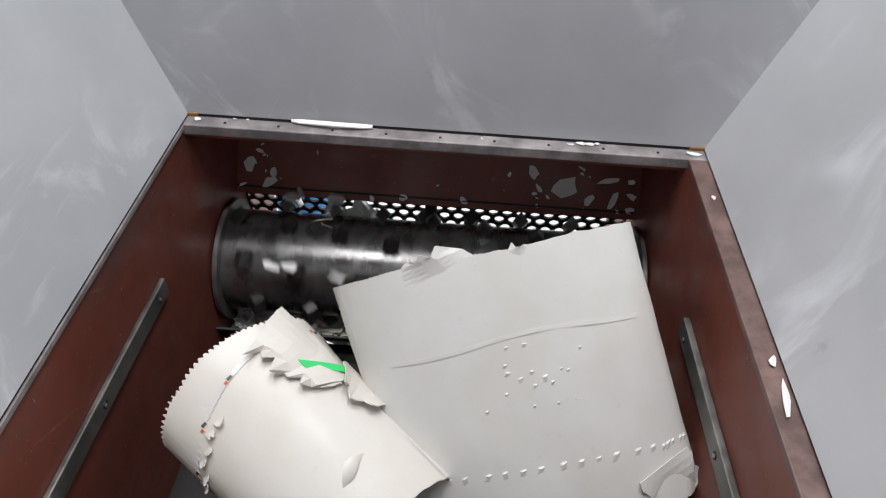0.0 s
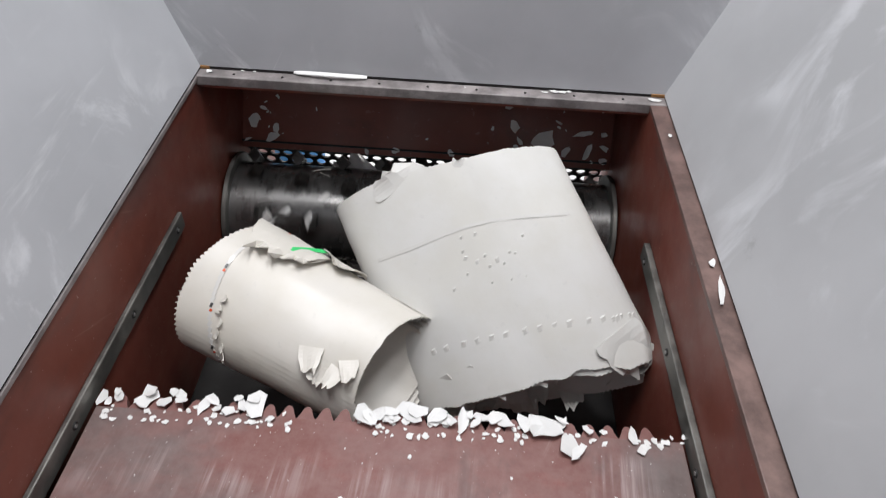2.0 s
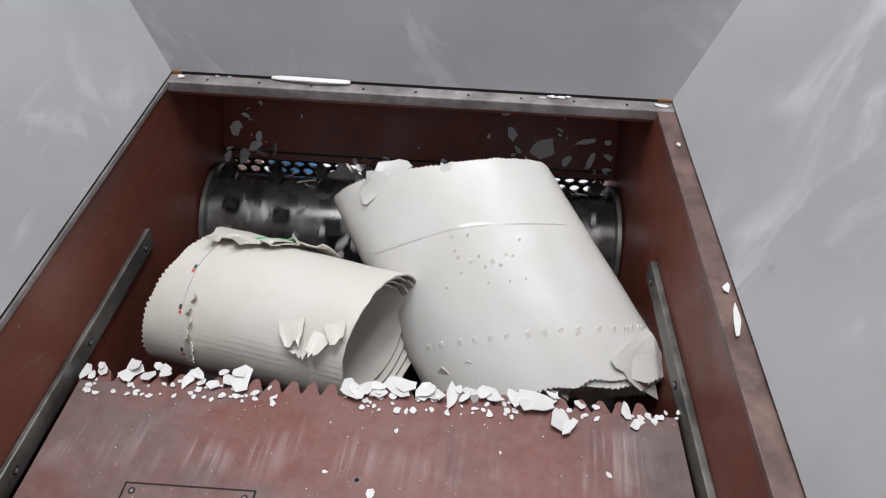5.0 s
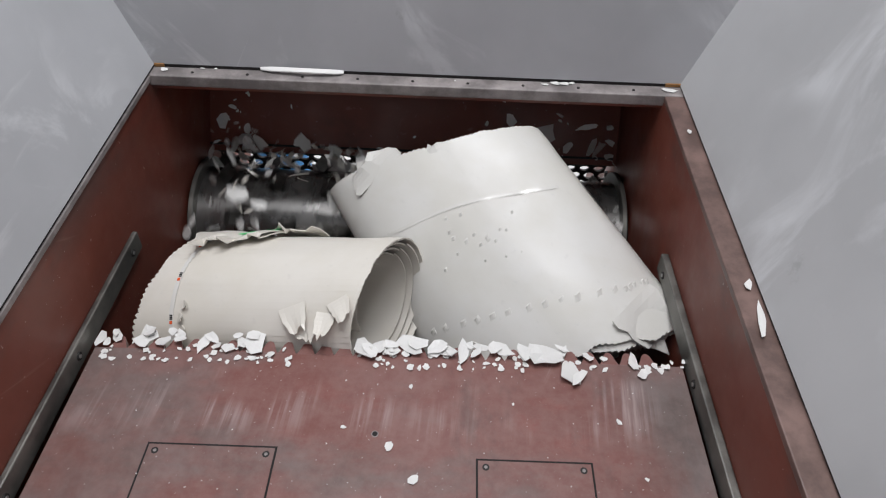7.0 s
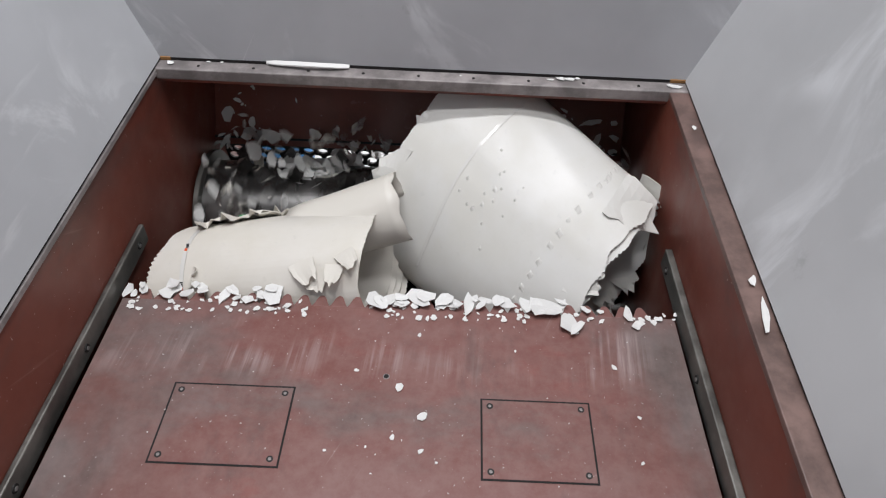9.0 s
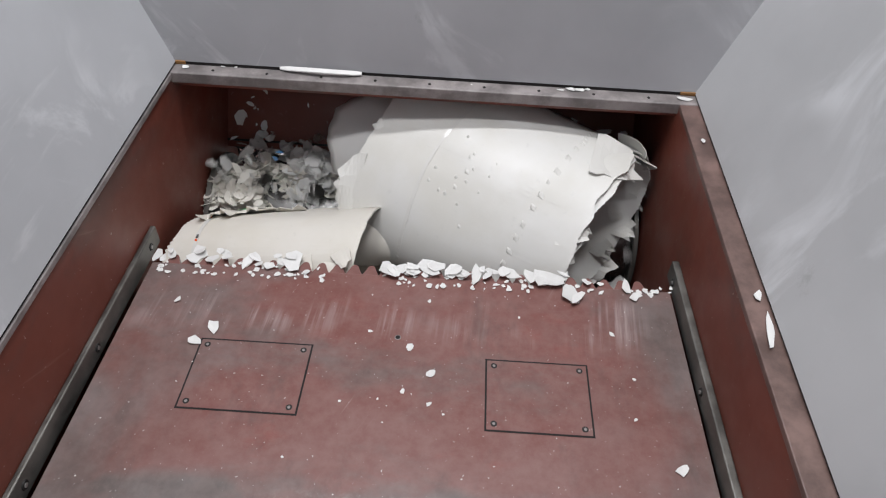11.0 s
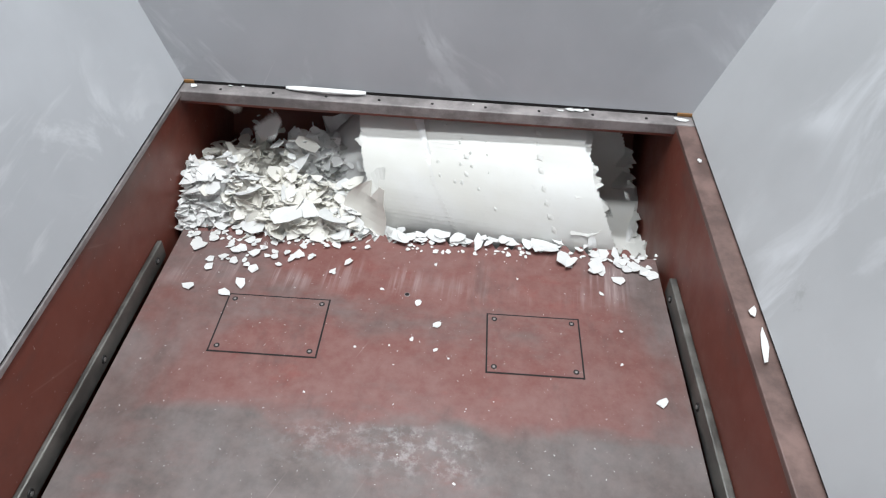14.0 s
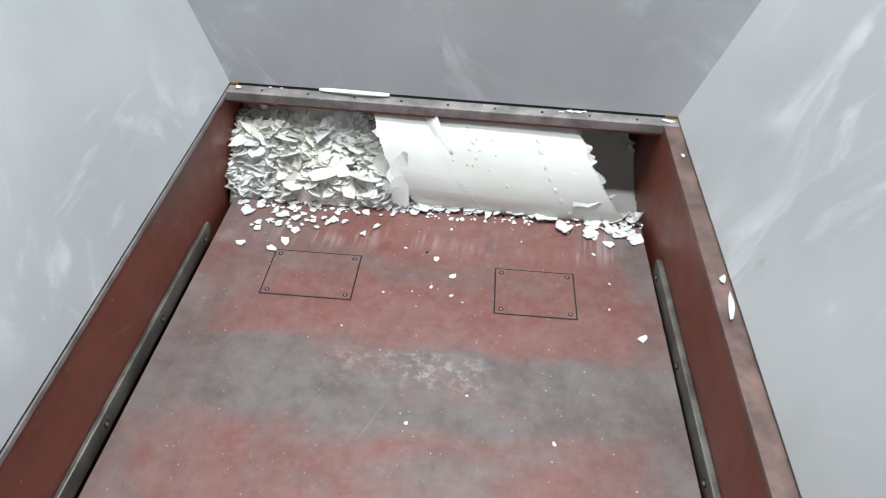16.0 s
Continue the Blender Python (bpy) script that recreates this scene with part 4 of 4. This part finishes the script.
# flakes on the rim and stuck to the sloping back plate
for x, y, s, st in ((-0.585, -0.022, 0.010, 1.0), (0.30, -0.020, 0.011, 0.5), (0.325, -0.014, 0.014, 0.8), (0.345, -0.014, 0.016, 0.6), (0.362, -0.010, 0.010, 0.6),
                    (0.585, -0.026, 0.024, 0.35), (0.597, -0.185, 0.010, 0.8), (0.60, -0.625, 0.015, 0.7), (0.600, -0.70, 0.046, 0.26), (0.09, -0.02, 0.004, 1.0),
                    (-0.50, -0.010, 0.007, 0.5), (-0.47, -0.009, 0.006, 0.6)):
    put_flake(pose(x, y, 0.002, 2, 3, 0 if y > -0.1 else 78), s, "white plastic flake lying on the worn steel rim", "flakes on the rim", st)


def long_shaving():
    bm = bmesh.new()
    prev = None
    for k in range(19):
        u = k / 18
        x = -0.365 + 0.195 * u
        y = -0.008 - 0.016 * math.sin(u * 2.6) + 0.006 * u
        w = 0.0055 * min(1, 6 * u + 0.3, 6 * (1 - u) + 0.5)
        z = 0.003 + 0.007 * math.sin(u * 3.1)
        cur = [bm.verts.new((x, y - w, z)), bm.verts.new((x, y + w, z + 0.004)), bm.verts.new((x, y + w, z + 0.0065)), bm.verts.new((x, y - w, z + 0.0025))]
        if prev:
            for a in range(4):
                b = (a + 1) % 4
                bm.faces.new((prev[a], prev[b], cur[b], cur[a]))
        else:
            bm.faces.new(cur)
        prev = cur
    bm.faces.new(prev[::-1])
    bmesh.ops.recalc_face_normals(bm, faces=bm.faces)
    tagged(part("plastic_shaving", bm, FLAKE), "long curved white plastic shaving on the back rim", "plastic shaving")


long_shaving()


def on_back(x, z, size, st=1.0, mass=None):
    y = BACK_TOP[0] + (z - BACK_TOP[1]) * (BACK_TOP[0] - BACK_LOW[0]) / (BACK_TOP[1] - BACK_LOW[1])
    tilt = math.degrees(math.atan2(BACK_TOP[1] - BACK_LOW[1], BACK_TOP[0] - BACK_LOW[0]))
    m = pose(x, y - 0.003, z + 0.003, tilt) @ pose(0, 0, 0, FRND.uniform(-8, 8), FRND.uniform(-8, 8), FRND.uniform(0, 360))
    if mass is not None:
        join_flake(mass, m, size, int(1e4 * size), st)
        return
    put_flake(m, size, "grey-white flake clinging to the dark red back plate", "flakes on the back plate", st)


for x, z, s, st in ((-0.578, -0.318, 0.034, 0.9), (-0.520, -0.36, 0.028, 0.9), (-0.51, -0.335, 0.020, 0.7), (-0.55, -0.285, 0.016, 0.5), (-0.60, -0.37, 0.014, 0.5),
                    (0.356, -0.32, 0.048, 0.9), (0.478, -0.30, 0.040, 0.5), (0.261, -0.291, 0.030, 0.6), (0.28, -0.33, 0.018, 0.6), (0.43, -0.35, 0.028, 0.7),
                    (0.50, -0.345, 0.036, 0.4), (0.545, -0.30, 0.014, 0.8), (0.552, -0.335, 0.020, 0.8), (0.55, -0.37, 0.018, 0.8), (-0.213, -0.384, 0.016, 0.6),
                    (-0.12, -0.375, 0.016, 0.9), (0.06, -0.372, 0.020, 0.8), (0.252, -0.232, 0.045, 0.5), (0.19, -0.30, 0.012, 0.6), (-0.02, -0.34, 0.008, 0.6),
                    (-0.38, -0.28, 0.008, 0.6), (0.40, -0.275, 0.018, 0.4)):
    on_back(x, z, s, st)
for k in range(26):
    x = FRND.choice((FRND.uniform(-0.60, -0.48), FRND.uniform(0.25, 0.57)))
    on_back(x, FRND.uniform(-0.385, -0.22), FRND.uniform(0.004, 0.011), 0.7, BACKCHIPS)

tagged(part("plastic_chips", BACKCHIPS, FLAKE), "small grey-white chips clinging to the back plate", "plastic chips", kind="stuff")

# ---- flakes tossed round by the rotor ----
TOSSED = []
for k in range(96):
    ob = put_flake(pose(0, 0, -0.6), FRND.uniform(0.014, 0.038), "white plastic flake tossed up by the rotor", "tossed flakes", FRND.uniform(0.5, 1))
    right = k % 8 == 7
    TOSSED.append((ob, FRND.uniform(0.42, 0.55) if right else FRND.uniform(-0.59, -0.14), FRND.uniform(0, 1), FRND.uniform(0.4, 1.1), FRND.uniform(0, 1), k / 96))

for k in range(14):
    bm = bmesh.new()
    for q in range(9):
        join_flake(bm, pose(FRND.gauss(0, 0.05), FRND.gauss(0, 0.028), FRND.gauss(0, 0.028), FRND.uniform(0, 360), FRND.uniform(0, 360), FRND.uniform(0, 360)), FRND.uniform(0.009, 0.024), 5000 + 9 * k + q, FRND.uniform(0.45, 1), FRND.uniform(0.1, 0.5))
    ob = tagged(part("plastic_shreds", bm, CREAMFLAKE if k % 3 else FLAKE), "loose white plastic shreds whirled up by the rotor", "plastic shreds", "whirled shreds", "stuff")
    TOSSED.append((ob, 0.49 if k % 7 == 6 else -0.54 + 0.031 * k, FRND.uniform(0, 1), FRND.uniform(0.3, 0.8), FRND.uniform(0, 1), 0.35 + 0.5 * k / 14))

# ---- the heap of shreds that piles up beside the big roll ----
HEAP = []


def heap_top(x, y):
    """Height of the finished heap over the plan."""
    up = min(1, max(0, (y + 0.19 + 0.03 * noise.noise((x * 7, 0, 4))) / 0.22))
    side = 1 - 0.75 * max(0, min(1, (x + 0.27) / 0.16))
    return -0.246 + 0.170 * up ** 0.8 * side + 0.055 * noise.noise((x * 8, y * 8, 1))


def heap():
    rnd = random.Random(11)
    # the mass of it, in lumps that are pushed up one after another
    for k in range(12):
        cx, cy = -0.55 + (0.135 if k < 4 else 0.12) * (k % 4), -0.11 + 0.12 * (k // 4)
        bm = bmesh.new()
        grid = {}
        for a in range(9):
            for b in range(9):
                x, y = min(-0.13, max(-0.612, cx + 0.075 * (a / 4 - 1))), cy + 0.075 * (b / 4 - 1)
                edge = max(abs(a - 4), abs(b - 4)) / 4
                z = heap_top(x, y) - 0.022 - 0.10 * max(0, edge - 0.75) + 0.012 * rnd.uniform(-1, 1)
                grid[a, b] = bm.verts.new((x, y, z))
        for a in range(8):
            for b in range(8):
                bm.faces.new((grid[a, b], grid[a + 1, b], grid[a + 1, b + 1], grid[a, b + 1]))
        for i in range(200):
            x = min(-0.07, max(-0.60, cx + rnd.uniform(-0.085, 0.085)))
            y = cy + rnd.uniform(-0.075, 0.075)
            z = heap_top(x, y) - 0.004 - 0.022 * rnd.random()
            size = rnd.choice((0.009, 0.013, 0.018, 0.024, 0.034)) * rnd.uniform(0.8, 1.2)
            join_flake(bm, pose(x, y, z, rnd.gauss(10, 22), rnd.gauss(0, 22), rnd.uniform(0, 360)), size, 1000 + 200 * k + i, rnd.uniform(0.5, 1), rnd.uniform(0, 0.4))
        bm.transform(Matrix.Translation((-cx, -cy, 0.3)))
        ob = part("shred_lump", bm, CREAMFLAKE if k % 3 else FLAKE)
        tagged(ob, "heap of torn cream and white plastic shreds", "plastic shreds", "heap of shreds", "stuff")
        t0 = (13.5, 14.2, 15.0)[k // 4] + 0.05 * (k % 4)
        HEAP.append((ob, Vector((cx, cy, -0.3)), (0, 0, 0), t0, (1.1, 1.3, 1.2)[k // 4]))
    # loose flakes on top
    for k in range(84):
        x = -0.60 + 0.44 * rnd.random() ** 0.9
        y = -0.185 + 0.36 * rnd.random()
        z = heap_top(x, y) + 0.006
        size = rnd.choice((0.020, 0.026, 0.034, 0.046, 0.060)) * rnd.uniform(0.8, 1.15)
        ob = put_flake(pose(0, 0, -0.6), size, "torn plastic flake on the heap of shreds", "flakes on the heap", rnd.uniform(0.5, 1.0), rnd.choice(FLAKES + CREAMS))
        turn = (rnd.uniform(-30, 30) + 14, rnd.uniform(-30, 30), rnd.uniform(0, 360))
        t0 = 12.9 + 6.5 * max(0, (y + 0.13)) + rnd.uniform(-0.2, 0.7)
        HEAP.append((ob, Vector((x, y, z)), turn, min(15.4, t0), 0.4))


heap()


def loose_sheets():
    """Two torn sheet corners caught between the heap and the large roll."""
    for seed, w, h, curl, place, turn, t0, label in (
            (301, 0.13, 0.12, 0.25, (-0.165, -0.135, -0.235), (62, 8, -25), 12.6, "folded cream sheet corner propped beside the large roll"),
            (302, 0.20, 0.16, 0.15, (-0.20, 0.06, -0.16), (28, -10, 40), 13.6, "torn white sheet lying behind the heap of shreds")):
        bm = torn_flap(seed, w, h, curl)
        ob = part("plastic_sheet", bm, CREAMFLAKE if seed == 301 else FLAKE)
        tagged(ob, label, "plastic sheet")
        HEAP.append((ob, Vector(place), turn, t0, 0.5))


loose_sheets()


def smooth(keys):
    """Rows every half second through the keys of a roll, gliding from one to the next."""
    ts = np.array([k[0] for k in keys], float)
    vs = np.array([k[1:] for k in keys], float)
    slope = np.zeros_like(vs)
    slope[1:-1] = (vs[2:] - vs[:-2]) / (ts[2:] - ts[:-2])[:, None]
    out = []
    for t in np.arange(0, 16.01, 0.5):
        i = int(min(max(np.searchsorted(ts, t, "right") - 1, 0), len(ts) - 2))
        h = ts[i + 1] - ts[i]
        u = (t - ts[i]) / h
        a, b, c, d = (1 + 2 * u) * (1 - u) ** 2, u * (1 - u) ** 2, u * u * (3 - 2 * u), u * u * (u - 1)
        out.append((float(t), a * vs[i] + b * h * slope[i] + c * vs[i + 1] + d * h * slope[i + 1]))
    return out


def motions():
    walk(RAMTHING, [(t, ram_matrix(r)) for t, r in RAMPOSE])
    walk(ROTORTHING, [(k * 0.16, pose(0, RY, RZ) @ Matrix.Rotation(radians(k * 0.16 * 430), 4, "X")) for k in range(101)])
    for th, obs, per, keys, rad in (ROLLA, ROLLB):
        rows = smooth(keys)
        for ob, s, half in obs:
            walk(ob, [(t, strip_pose(k, per, s)) for t, k in rows])
    # the curl rests deep in the small roll, then springs out of it
    inside = [(k[0], k[1] * 0.6 + k[8] * 0.4, k[2] * 0.6 + k[9] * 0.4, k[3] * 0.6 + k[10] * 0.4) for k in AKEYS if k[0] < 6]
    walk(CURL, [(t, pose(x, y, z, 0, 6, -26)) for t, x, y, z in inside] + [
        (6.8, pose(-0.22, -0.43, -0.30, 0, -2, -14)), (7.6, pose(-0.16, -0.36, -0.285, 0, -8, -4)), (8.2, pose(-0.14, -0.31, -0.262, 10, -12, 4)), (9, pose(-0.15, -0.27, -0.245, 16, -16, 10)),
        (10, pose(-0.17, -0.22, -0.30, 20, -8, 8)), (11.3, pose(-0.20, -0.15, -0.40, 10, 0, 6)), (12.5, pose(-0.22, -0.08, -0.47)), (16, pose(-0.22, -0.07, -0.5))])
    rows = []
    for k in BKEYS:
        yaw, pitch, turn = k[4:7]
        deep = float(np.interp(k[0], (7, 8, 9, 11.5, 16), (0.5, 0.42, 0.28, 0.02, 0.02)))
        up = float(np.interp(k[0], (8, 9, 11.5, 16), (0.0, 0.04, 0.08, 0.08)))
        m = pose(0, 0, 0, 0, -pitch, yaw) @ pose(0, 0, 0, turn) @ Matrix.Translation((0, 0, up))
        rows.append((k[0], Matrix.Translation(Vector(k[1:4]).lerp(Vector(k[8:11]), deep)) @ m))
    walk(INSIDE, rows)
    for ob, m, land in ONRAM:
        rows = [(t, ram_matrix(r) @ m) for t, r in RAMPOSE]
        if land is not None:
            # waits down in the rotor's trough, is thrown up, lands and rides on
            x = m.translation.x
            rows = [(0, pose(x, 0.22, -0.70)), (land - 0.45, pose(x, 0.22, -0.70, 80)), (land - 0.22, pose(x, -0.02, -0.20, 150, 30)),
                    (land, ram_matrix(ram_at(land)) @ m)] + [(t, ram_matrix(r) @ m) for t, r in RAMPOSE if t > land + 0.05]
        walk(ob, rows)
    for ob, x, ph, reach, spin, share in TOSSED:
        rows = []
        per = 0.5 + 0.25 * ph
        n = int(16 / (per / 4))
        for k in range(n + 2):
            t = k * per / 4
            busy = float(np.interp(t, (0, 1.5, 4, 6.5, 7.5, 12.6, 13.6, 16), (0.12, 0.08, 0.16, 0.6, 1, 1, 0.5, 0.5)))
            c = t / per + ph
            a = (c % 1.0) * math.tau
            if share < busy:
                a = math.tau * (0.50 * (c % 1.0) + 0.02)
                r = 0.19 + 0.055 * reach * max(0, math.sin(a)) * (0.75 + 0.5 * math.sin(7 * c + 5 * ph))
            else:
                r, a = 0.21, math.tau * 0.75 + 0.3 * math.sin(a)
            rows.append((t, pose(x + 0.02 * math.sin(3 * c), RY + r * math.cos(a), RZ + r * math.sin(a), (85 * k) % 360 * spin, 70 * math.sin(k + ph * 9), 60 * math.sin(2.1 * k))))
        rows[-1] = (16.4, rows[-1][1])
        walk(ob, rows)
    for ob, place, turn, t0, rise in HEAP:
        low = pose(place.x, place.y * 0.4 + 0.04, place.z - (0.48 if rise > 1 else 0.36), *turn)
        mid = pose(place.x + 0.01, place.y * 0.7 + 0.03, place.z + (0.05 if rise < 1 else -0.24), turn[0] + (60 if rise < 1 else 4), turn[1] - (40 if rise < 1 else 5), turn[2])
        seat = pose(*place, *turn)
        creep = pose(place.x, place.y + 0.008, place.z + 0.006, turn[0] + 3, turn[1], turn[2])
        # the ram shoves the front of the heap on as it advances
        push = min(1.0, max(0.0, (0.10 - place.y) / 0.2))
        late = [t for t in (13.2, 13.7, 14.2, 14.7, 15.2, 15.6) if t > t0 + 0.1]
        seats = [(t, Matrix.Translation((0, push * (ram_at(t) + 0.18), -0.17 * (1 - 0.78 * push) * min(1, max(0, (15.5 - t) / 1.9)))) @ seat) for t in [t0] + late]
        rows = [(0, low), (t0 - rise, low), (t0 - rise / 2, mid)] + seats + [(16.2, creep)]
        if rise > 1.25:
            # churns just over the rotor before it is pushed up
            churn = [(9.4 + 0.3 * k, pose(place.x + 0.008 * math.sin(5 * k), place.y + 0.012 * math.sin(3 * k + place.x * 20), place.z - 0.265 + 0.014 * math.sin(2.3 * k + place.x * 30), 4 * math.sin(2 * k), 4 * math.sin(3 * k))) for k in range(14)]
            rows = [(0, low), (8.0, low)] + churn + rows[3:]
        walk(ob, rows)


motions()
